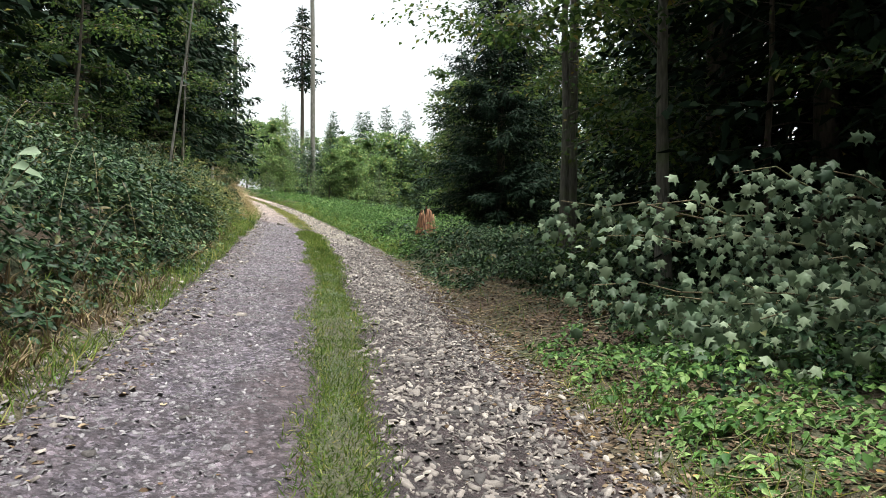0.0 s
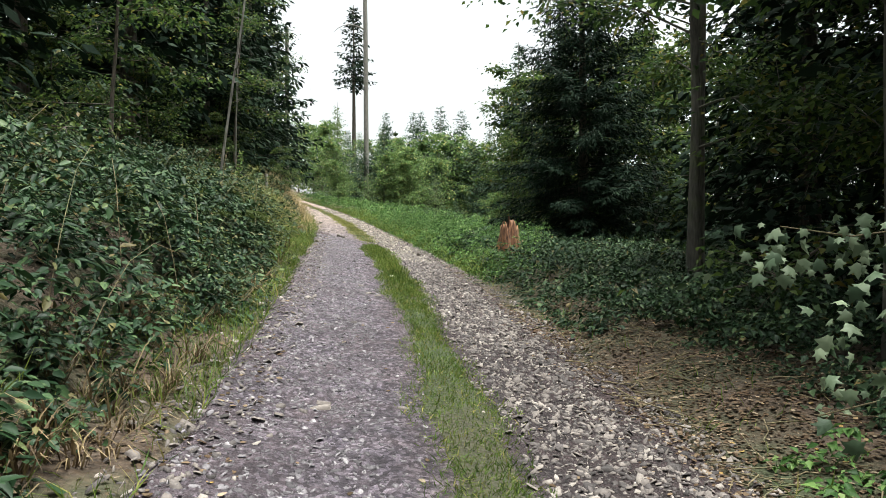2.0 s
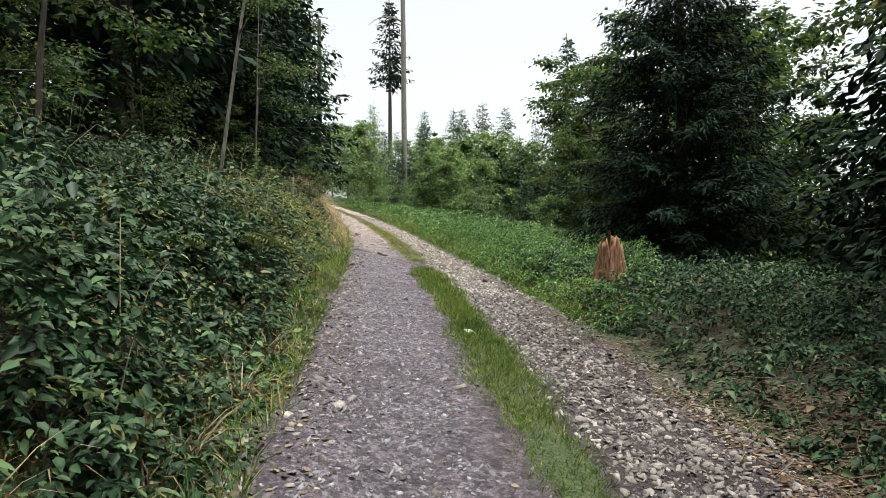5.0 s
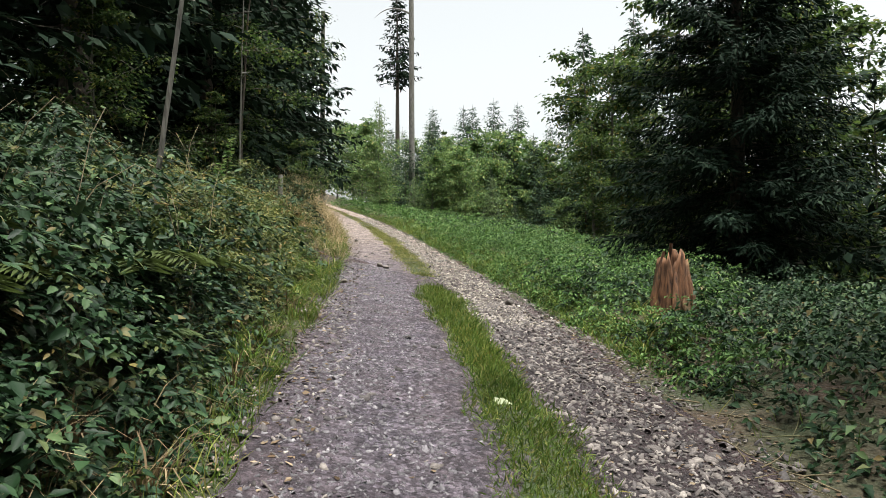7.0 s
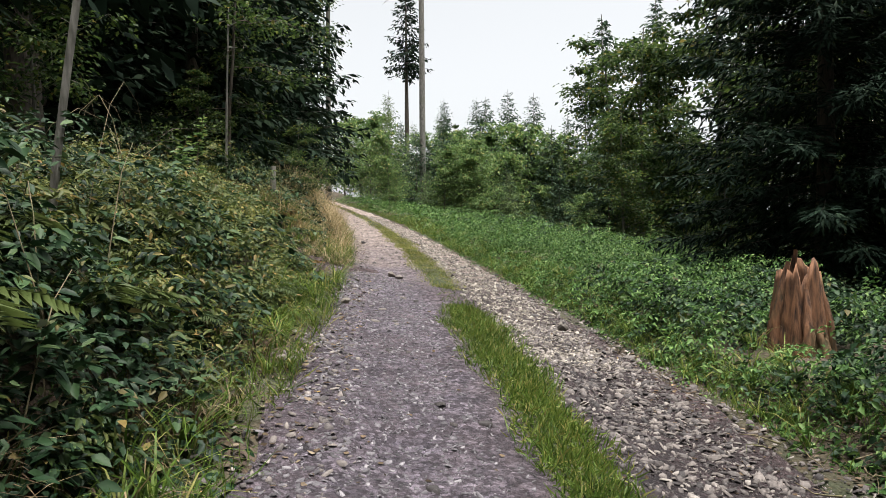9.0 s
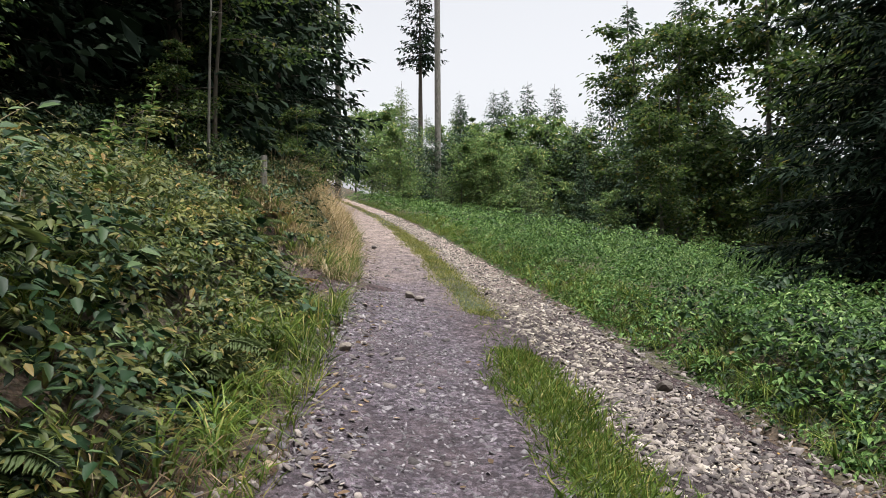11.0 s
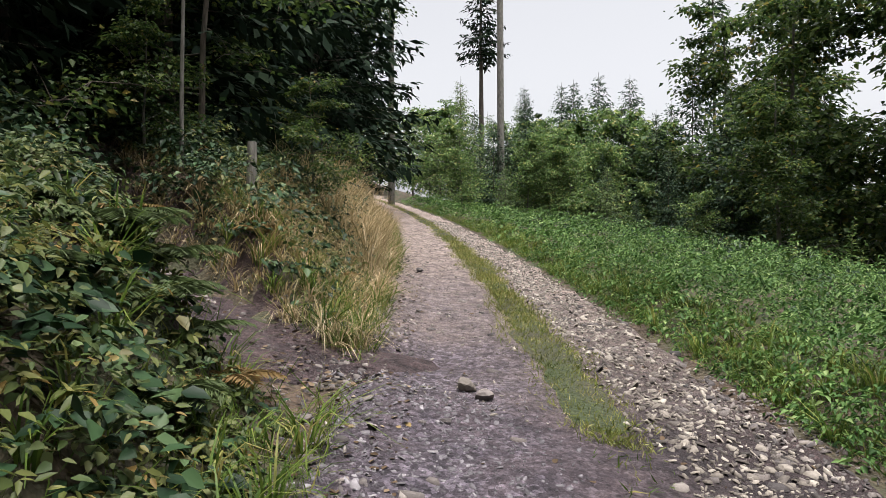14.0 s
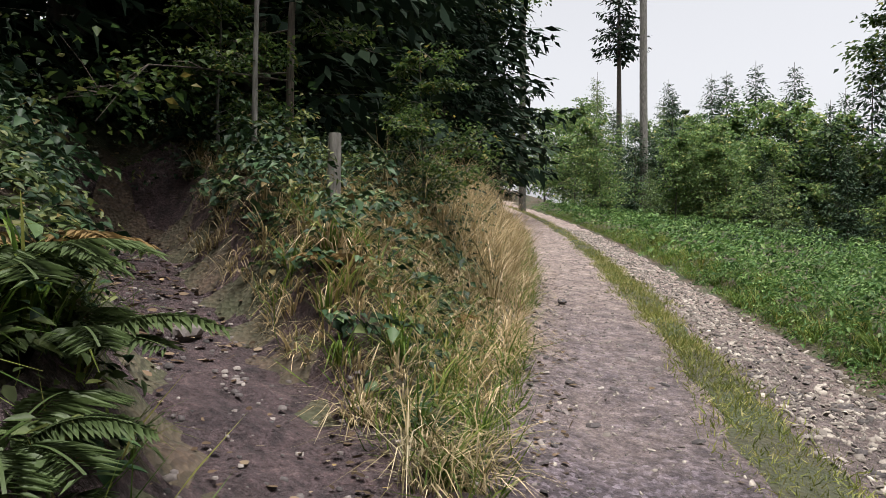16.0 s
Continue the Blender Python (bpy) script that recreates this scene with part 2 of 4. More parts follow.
def right_edge(y):
    return np.interp(y, [4, 12, 18, 23, 30, 45], [1.75, 1.72, 1.6, 1.4, 1.3, 1.4])


def smooth(a, b, v):
    k = np.clip((v - a) / (b - a), 0, 1)
    return k * k * (3 - 2 * k)


def wave(x, y, s):
    return np.sin(x * 1.7 * s + 1.3) * np.cos(y * 1.3 * s - 0.4) + 0.6 * np.sin((x * 0.8 - y * 1.9) * s + 2.1)


def slope(x, y):
    return 0.089 - 0.1463 * x + 0.0609 * np.clip(y, -30, 75)


def road_z(x, y):
    u = x - axis(y)
    ruts = -0.035 * np.exp(-((u + 0.95) / 0.4) ** 2) - 0.05 * np.exp(-((u - 0.8) / 0.35) ** 2)
    return slope(x, y) + ruts + 0.012 * wave(x, y, 2.3) + 0.006 * wave(y, x, 7)


TRAIL = ((-6.1, 21.9), (-10.9, 25.1))


def trail_d(x, y):
    """Distance from the line of the side path, and how far along it."""
    (ax, ay), (bx, by) = TRAIL
    k = np.clip(((x - ax) * (bx - ax) + (y - ay) * (by - ay)) / ((bx - ax) ** 2 + (by - ay) ** 2), 0, 1)
    return np.hypot(x - ax - k * (bx - ax), y - ay - k * (by - ay)), k


def land(x, y):
    """Height of the ground."""
    x, y = np.asarray(x, float), np.asarray(y, float)
    u, le, re = x - axis(y), left_edge(y), right_edge(y)
    base = slope(axis(y) + np.clip(u, le, re), y)
    dl = np.clip(le - u, 0, 400)
    dr = np.clip(u - re, 0, 400)
    bank = (0.55 + 0.25 * smooth(19, 23, y)) * smooth(0.1, 1.3, dl) + 0.32 * np.clip(dl - 0.5, 0, 9) + 0.12 * np.clip(dl - 9.5, 0, 60)
    td, tk = trail_d(x, y)
    cut = 0.2 * np.clip(dl, 0, 9) + 0.12 * np.clip(dl - 9.5, 0, 60)
    m = 1 - smooth(0.35, 0.95, td)
    bank = bank * (1 - m) + np.minimum(cut, bank) * m
    fall = smooth(17, 27, y)
    side = 0.12 * smooth(0.1, 0.9, dr) - (0.12 * np.clip(dr - 0.8, 0, 6) + 0.35 * np.clip(dr - 6.8, 0, 14)) * fall - 0.03 * np.clip(dr - 2, 0, 20) * (1 - fall)
    rough = 0.05 * wave(x, y, 0.9) * smooth(0.2, 1.5, dl + dr) + 0.02 * wave(x, y, 3.1) * smooth(0, 0.4, dl + dr)
    return base + bank + side + rough


def strew(n, y0, y1, d0, d1, side, rng, bias=1.0):
    """n points beside the track: y0 to y1 along it, d0 to d1 metres beyond its edge (side -1 left, 1 right)."""
    y = rng.uniform(y0, y1, n)
    d = d0 + (d1 - d0) * rng.random(n) ** bias
    x = axis(y) + (left_edge(y) - d if side < 0 else right_edge(y) + d)
    return x, y, d


# ---- mesh helpers ----
def mesh_of(name, verts, faces, mat, smooth_shade=False):
    """A mesh from arrays: faces all of one size."""
    verts, faces = np.asarray(verts, np.float32), np.asarray(faces, np.int32)
    me = bpy.data.meshes.new(name)
    me.vertices.add(len(verts))
    me.vertices.foreach_set("co", verts.ravel())
    k = faces.shape[1]
    me.loops.add(faces.size)
    me.loops.foreach_set("vertex_index", faces.ravel())
    me.polygons.add(len(faces))
    me.polygons.foreach_set("loop_start", np.arange(0, faces.size, k, dtype=np.int32))
    if smooth_shade:
        me.polygons.foreach_set("use_smooth", np.ones(len(faces), bool))
    me.update(calc_edges=True)
    me.materials.append(mat)
    return me


def part(name, me, parent=None, label=""):
    ob = new(name, me)
    if parent:
        ob.parent = parent
    if label:
        ob["label"] = label
    return ob


def unit(v):
    return v / np.maximum(np.linalg.norm(v, axis=-1, keepdims=True), 1e-9)


def leaf_arrays(p, along, up, size, width=0.6, fold=0.15, droop=0.2, toothed=False):
    """Leaves at p (n,3) that point along and face up: folded along the midrib, tips hanging."""
    a = unit(along)
    s = unit(np.cross(a, up))
    nrm = np.cross(s, a)
    z = np.asarray(size).reshape(-1, 1)
    w = width * z * 0.5
    if toothed:
        v = np.stack([p, p + 0.3 * z * a + w * s + fold * w * nrm, p + 0.68 * z * a + 0.72 * w * s + fold * w * nrm - 0.4 * droop * z * nrm, p + z * a - droop * z * nrm,
                      p + 0.68 * z * a - 0.72 * w * s + fold * w * nrm - 0.4 * droop * z * nrm, p + 0.3 * z * a - w * s + fold * w * nrm], 1)
        f = np.array([[0, 1, 2, 3], [0, 3, 4, 5]])
    else:
        v = np.stack([p, p + 0.45 * z * a + w * s + fold * z * nrm, p + z * a - droop * z * nrm, p + 0.45 * z * a - w * s + fold * z * nrm], 1)
        f = np.array([[0, 1, 3], [1, 2, 3]]) if fold == 0 else np.array([[0, 1, 2], [0, 2, 3]])
    n, k = len(p), v.shape[1]
    faces = (f[None] + (np.arange(n) * k)[:, None, None]).reshape(-1, f.shape[1])
    return v.reshape(-1, 3), faces


def joined(sets):
    vs, fs, o = [], [], 0
    for v, f in sets:
        vs.append(v), fs.append(f + o)
        o += len(v)
    return np.concatenate(vs), np.concatenate(fs)


def tube(points, radii, sides=7):
    """A tapered tube along points."""
    p, r = np.asarray(points, float), np.asarray(radii, float)
    d = unit(np.gradient(p, axis=0))
    ref = np.where(np.abs(d[:, 2:3]) > 0.9, np.array([[1.0, 0, 0]]), np.array([[0, 0, 1.0]]))
    s = unit(np.cross(d, ref))
    t = np.cross(d, s)
    ang = np.linspace(0, 2 * np.pi, sides, endpoint=False)
    ring = p[:, None] + r[:, None, None] * (np.cos(ang)[None, :, None] * s[:, None] + np.sin(ang)[None, :, None] * t[:, None])
    n = len(p)
    i, j = np.meshgrid(np.arange(n - 1), np.arange(sides), indexing="ij")
    q = np.stack([i * sides + j, i * sides + (j + 1) % sides, (i + 1) * sides + (j + 1) % sides, (i + 1) * sides + j], -1).reshape(-1, 4)
    return ring.reshape(-1, 3), q


def randdir(n, rng, flat=1.0):
    v = rng.normal(size=(n, 3))
    v[:, 2] *= flat
    return unit(v)


def on_land(x, y, sink=0.0):
    return np.stack([x, y, land(x, y) - sink], -1)


# ---- trees ----
def trunk_line(h, r, lean, rng, n=9, wob=0.12):
    k = np.linspace(0, 1, n)
    p = np.stack([lean[0] * k * h + wob * np.cumsum(rng.normal(size=n)) * k * 0.5, lean[1] * k * h + wob * np.cumsum(rng.normal(size=n)) * k * 0.5, k * h], -1)
    rad = r * (1 - 0.85 * k) * (1 + 0.5 * np.exp(-k * 22))
    return p, rad


def spruce(h, spread, bare, rng, name="spruce_tree", needles=NEEDLE, bark=BARK_DARK, per=6, step=0.36, density=1.0, r=None, droop=0.35, twig=0.36, spray=0.3, tip=0.85, end=0.12):
    """A spruce: straight tapered trunk, whorls of drooping branches with hanging twigs."""
    tree = new(name)
    p, rad = trunk_line(h, r or 0.012 * h + 0.05, (0, 0), rng, 10, 0.03)
    p[0, 2] = -0.3
    tw, limb = [], []
    z = bare
    while z < h - 0.2:
        k = (z - bare) / (h - bare)
        reach = spread * (1 - k) ** tip * (0.55 + 0.45 * min(1, k * 6 + 0.3)) + end
        for a in rng.uniform(0, 2 * np.pi) + np.arange(per) * 2 * np.pi / per + rng.normal(0, 0.25, per):
            ln = reach * rng.uniform(0.7, 1.15)
            m = max(4, int(ln / 0.13 * density))
            s = np.linspace(0.12, 1, m)
            out = np.array([np.cos(a), np.sin(a), 0])
            side = np.array([-np.sin(a), np.cos(a), 0])
            hz = 0.35 * k * ln * s - droop * ln * (s ** 1.3) * (1 - k) + 0.12 * ln * s ** 3
            line = np.array([0, 0, z + rng.normal(0, 0.08)]) + out * (ln * s)[:, None] + np.array([0, 0, 1.0]) * hz[:, None]
            limb.append(tube(line[[0, m // 2, m - 1]] - np.array([0, 0, 0.03]), [0.006 + 0.004 * ln, 0.004, 0.002], 3))
            tl = (0.16 + 0.34 * ln * (1 - s) ** 0.7 * 0.55 + 0.06) * rng.uniform(0.7, 1.25, m) * min(1, 0.3 + 0.9 * reach)
            for sg in (-1, 1):
                d = out * 0.75 + side * sg * 0.8 + rng.normal(0, 0.16, (m, 3)) - np.array([0, 0, 0.32])
                tw.append((line, d, tl))
            d = out * 0.6 + rng.normal(0, 0.3, (m, 3)) - np.array([0, 0, 0.75])
            tw.append((line, d, tl * 0.8))
        z += step * rng.uniform(0.8, 1.2) * (1 if k < 0.75 else 0.7)
    pt, dr, ln = (np.concatenate([q[i] for q in tw]) for i in range(3))
    num = np.maximum(1, np.round(ln / spray)).astype(int)
    own = np.repeat(np.arange(len(ln)), num)
    step_k = np.arange(len(own)) - np.repeat(np.cumsum(num) - num, num)
    k = ((step_k + rng.random(len(own))) / num[own])[:, None]
    way = unit(dr)[own]
    turn = np.cross(way, np.array([0, 0, 1.0])) * np.where(step_k % 2, 0.6, -0.6)[:, None]
    pt = pt[own] + way * ln[own][:, None] * k - np.array([0, 0, 0.25]) * (ln[own][:, None] * k ** 2)
    dr = way + turn + rng.normal(0, 0.2, way.shape)
    ln = spray * rng.uniform(1.1, 1.9, len(own)) * np.clip(ln[own] / 0.22, 0.4, 1)
    up = np.array([[0, 0, 1.0]]) + rng.normal(0, 0.5, pt.shape)
    lv, lf = leaf_arrays(pt, dr, up, ln, twig, 0.0, 0.12)
    part("trunk", mesh_of("trunk", *joined([tube(p, rad, 9), *limb]), bark, True), tree)
    part("crown", mesh_of("crown", lv, lf, needles), tree)
    return tree


def broadleaf(h, spread, bare, rng, leaves=16000, size=0.09, name="beech_tree", leafmat=BEECH, bark=BARK, r=0.14, lean=(0, 0), limbs=16, flat=0.45, rise=0.5, taper=0.65):
    """A broad-leaved tree: trunk, limbs that fork, sprays of leaves in layers along them."""
    tree = new(name)
    p, rad = trunk_line(h, r, lean, rng)
    p[0, 2] = -0.3
    wood, tips = [], []
    for i in range(limbs):
        k = bare / h + (0.97 - bare / h) * (i + rng.random()) / limbs
        o = np.array([np.interp(k, np.linspace(0, 1, len(p)), p[:, j]) for j in range(3)])
        a = rng.uniform(0, 2 * np.pi)
        ln = spread * (1 - taper * (k - bare / h)) * rng.uniform(0.55, 1.1)
        s = np.linspace(0, 1, 6)
        d = np.array([np.cos(a), np.sin(a), rise * rng.uniform(0.2, 1.3)])
        line = o + d * (ln * s)[:, None] + rng.normal(0, 0.06 * ln, (6, 3)) * s[:, None] - np.array([0, 0, 0.25]) * (ln * s ** 2)[:, None]
        wood.append(tube(line, np.interp(s, [0, 1], [max(0.012, 0.3 * r * (1.1 - k)), 0.004]), 4))
        for j in range(2, 6):
            tips.append((line[j], 0.3 * ln))
            for _ in range(2):
                q = line[j] + randdir(1, rng, 0.4)[0] * rng.uniform(0.2, 0.45) * ln
                wood.append(tube(np.array([line[j], (line[j] + q) / 2 + (0, 0, 0.03), q]), [0.01, 0.006, 0.003], 3))
                tips.append((q, 0.22 * ln))
                tips.append(((q + line[j]) / 2, 0.18 * ln))
    c = np.array([t[0] for t in tips])
    rr = np.array([t[1] for t in tips])
    pick = rng.integers(0, len(c), leaves)
    off = rng.normal(0, 0.55, (leaves, 3)) * np.array([1, 1, flat])
    pt = c[pick] + off * rr[pick, None]
    dr = unit(off * np.array([1, 1, 0.3])) + rng.normal(0, 0.35, (leaves, 3)) - np.array([0, 0, 0.25])
    up = np.array([[0, 0, 1.0]]) + rng.normal(0, 0.45, (leaves, 3))
    part("trunk", mesh_of("trunk", *joined([tube(p, rad, 9), *wood]), bark, True), tree)
    part("crown", mesh_of("crown", *leaf_arrays(pt, dr, up, size * rng.uniform(0.6, 1.3, leaves), 0.65, 0.08, 0.2), leafmat), tree)
    return tree


def stand(tree, x, y, label, category, group="", turn=0.0, scale=1.0, first=False):
    m = pose(x, y, float(land(x, y)), 0, 0, turn) @ Matrix.Scale(scale, 4)
    if first:
        tree.matrix_basis = m
        return tagged(tree, label, category, group)
    k = copy_thing(tree, Matrix())
    k.matrix_basis = m
    return tagged(k, label, category, group)


# ---- ground and track ----
def ground():
    near = np.arange(-16, 70.01, 0.4)
    ys = np.concatenate([[-3000, -800, -250, -90, -45, -25], near, [75, 85, 110, 160, 300, 800, 3000]])
    us = np.concatenate([[-3000, -800, -250, -90, -45, -28, -20], np.arange(-15, -6, 0.6), np.arange(-6, 6.01, 0.2), np.arange(6.6, 16, 0.6), [20, 28, 45, 90, 250, 800, 3000]])
    Y, U = np.meshgrid(ys, us, indexing="ij")
    X = U + axis(Y)
    Z = land(X, Y)
    inside = (U > left_edge(Y) + 0.12) & (U < right_edge(Y) - 0.12) & (Y > -15.9) & (Y < 69.9)
    Z = np.where(inside, Z - 0.12, Z)
    n, m = Y.shape
    i, j = np.meshgrid(np.arange(n - 1), np.arange(m - 1), indexing="ij")
    f = np.stack([i * m + j, i * m + j + 1, (i + 1) * m + j + 1, (i + 1) * m + j], -1).reshape(-1, 4)
    ob = new("ground", mesh_of("ground", np.stack([X, Y, Z], -1).reshape(-1, 3), f, SOIL, True))
    return tagged(ob, "dark forest floor of soil, leaf litter and moss", "ground", kind="structure")


def track():
    ys = np.concatenate([np.arange(-16, 0, 0.3), np.arange(0, 32, 0.09), np.arange(32, 70.01, 0.25)])
    k = np.linspace(0, 1, 60)
    Y, K = np.meshgrid(ys, k, indexing="ij")
    wob = 0.1 * np.sin(Y * 2.3) + 0.07 * np.sin(Y * 5.1 + 1)
    lo, hi = left_edge(Y) - 0.05 + wob * 0.5, right_edge(Y) + 0.05 + 0.6 * wob
    U = lo + (hi - lo) * K
    X = axis(Y) + U
    Z = road_z(X, Y) + 0.02 - 0.14 * (smooth(0.06, 0.0, K) + smooth(0.94, 1.0, K))
    n, m = Y.shape
    i, j = np.meshgrid(np.arange(n - 1), np.arange(m - 1), indexing="ij")
    f = np.stack([i * m + j, i * m + j + 1, (i + 1) * m + j + 1, (i + 1) * m + j], -1).reshape(-1, 4)
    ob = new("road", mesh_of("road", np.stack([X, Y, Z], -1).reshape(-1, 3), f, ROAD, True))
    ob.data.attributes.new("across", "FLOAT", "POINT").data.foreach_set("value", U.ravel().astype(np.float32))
    # Weight of the painted brightening, rising along the track towards the clearing.
    ob.data.attributes.new("lit_dry", "FLOAT", "POINT").data.foreach_set("value", (smooth(21.6, 25, Y + 0.5 * wave(X, Y, 1.5)) * (0.5 + 0.42 * smooth(25, 31, Y))).ravel().astype(np.float32))
    return tagged(ob, "rutted forest track of packed grey-brown gravel and dirt", "track", kind="structure")


ground()
road = track()


def side_path():
    """The bare trodden path that leaves the track and climbs the bank."""
    (ax, ay), (bx, by) = TRAIL
    k, w = np.meshgrid(np.linspace(-0.08, 1.12, 80), np.linspace(-1, 1, 22), indexing="ij")
    dx, dy = (bx - ax), (by - ay)
    ln = math.hypot(dx, dy)
    half = 0.74 + 0.1 * np.sin(k * 21) + 0.06 * np.sin(k * 47 + w)
    half = half + 0.5 * smooth(0.14, -0.06, k)
    X = ax + dx * k - dy / ln * w * half
    Y = ay + dy * k + dx / ln * w * half
    Z = land(X, Y) + 0.05 * (1 - np.abs(w) ** 6) - 0.008 - 0.16 * smooth(0.05, -0.06, k) + 0.014 * wave(X, Y, 8) * (1 - w ** 2) + 0.02 * wave(Y, X, 3.7) * (1 - w ** 2) + 0.012 * wave(X, Y, 15)
    n, m = X.shape
    i, j = np.meshgrid(np.arange(n - 1), np.arange(m - 1), indexing="ij")
    f = np.stack([i * m + j, i * m + j + 1, (i + 1) * m + j + 1, (i + 1) * m + j], -1).reshape(-1, 4)
    ob = new("side_path", mesh_of("side_path", np.stack([X, Y, Z], -1).reshape(-1, 3), f, ROAD, True))
    ob.data.attributes.new("across", "FLOAT", "POINT").data.foreach_set("value", np.full(X.size, 1.75, np.float32))
    tagged(ob, "bare trodden brown dirt path up the bank", "path", kind="structure")


side_path()


def blades(x, y, z, length, rng, lean=0.5, width=0.035):
    """Grass blades: narrow, bent over, standing at the places given."""
    n = len(x)
    p = np.stack([x, y, z], -1)
    d = np.concatenate([rng.normal(0, lean, (n, 2)), np.ones((n, 1))], 1)
    up = randdir(n, rng)
    return leaf_arrays(p, d, up, length, width, 0.0, 0.35)


def strip_grass():
    rng = np.random.default_rng(11)
    y = np.concatenate([1 + 58 * rng.random(62000) ** 1.5, rng.uniform(11, 20.2, 24000), rng.uniform(1.5, 11, 16000), rng.uniform(21.8, 36, 12000)])
    keep = rng.random(len(y)) < np.where(y < 34, 1.0, 0.5) * np.where((y > 20.1) & (y < 21.8), 0.1, 1.0)
    y = y[keep]
    w = 0.25 + 0.05 * np.sin(y * 1.1) + 0.04 * np.sin(y * 3.7)
    x = axis(y) + np.clip(rng.normal(0, 0.55, len(y)), -1.3, 1.3) * w
    bare = wave(x, y, 1.6) + rng.normal(0, 0.4, len(y)) > np.where((y > 12) & (y < 20), -3, -1.2)
    x, y = x[bare], y[bare]
    v, f = blades(x, y, road_z(x, y) + 0.01, rng.uniform(0.35, 1.3, len(x)) * (0.062 + 0.03 * smooth(10, 16, y) * (1 - smooth(20.5, 22.5, y)) + 0.02 * smooth(23, 26, y)), rng, 1.0, 0.1)
    far = np.repeat(y > 21.7, len(f) // len(y))
    ob = new("middle_grass", mesh_of("middle_grass", v, f[~far], GRASS))
    tagged(ob, "low green grass strip between the wheel ruts", "grass", kind="stuff")
    ob = new("yellowed_grass", mesh_of("yellowed_grass", v, f[far], YELLOWED))
    tagged(ob, "yellowed low grass strip between the wheel ruts", "grass", kind="stuff")


strip_grass()


def turf_strip():
    """The thin sod under the middle grass."""
    ys = np.arange(-4, 62, 0.12)
    k = np.linspace(-1, 1, 9)
    Y, K = np.meshgrid(ys, k, indexing="ij")
    w = 0.24 + 0.06 * np.sin(Y * 1.1) + 0.05 * np.sin(Y * 3.7) + 0.03 * np.sin(Y * 9.1)
    w = w * (1 - 0.9 * smooth(19.8, 20.3, Y) * (1 - smooth(21.6, 22.1, Y)))
    X = axis(Y) + K * w
    Z = road_z(X, Y) + 0.02 + 0.035 * (1 - K ** 2) - 0.015 - 0.06 * smooth(19.7, 20.2, Y) * (1 - smooth(21.7, 22.2, Y))
    n, m = Y.shape
    i, j = np.meshgrid(np.arange(n - 1), np.arange(m - 1), indexing="ij")
    f = np.stack([i * m + j, i * m + j + 1, (i + 1) * m + j + 1, (i + 1) * m + j], -1).reshape(-1, 4)
    ob = new("turf", mesh_of("turf", np.stack([X, Y, Z], -1).reshape(-1, 3), f, TURF, True))
    tagged(ob, "mossy sod along the middle of the track", "turf", kind="structure")


turf_strip()


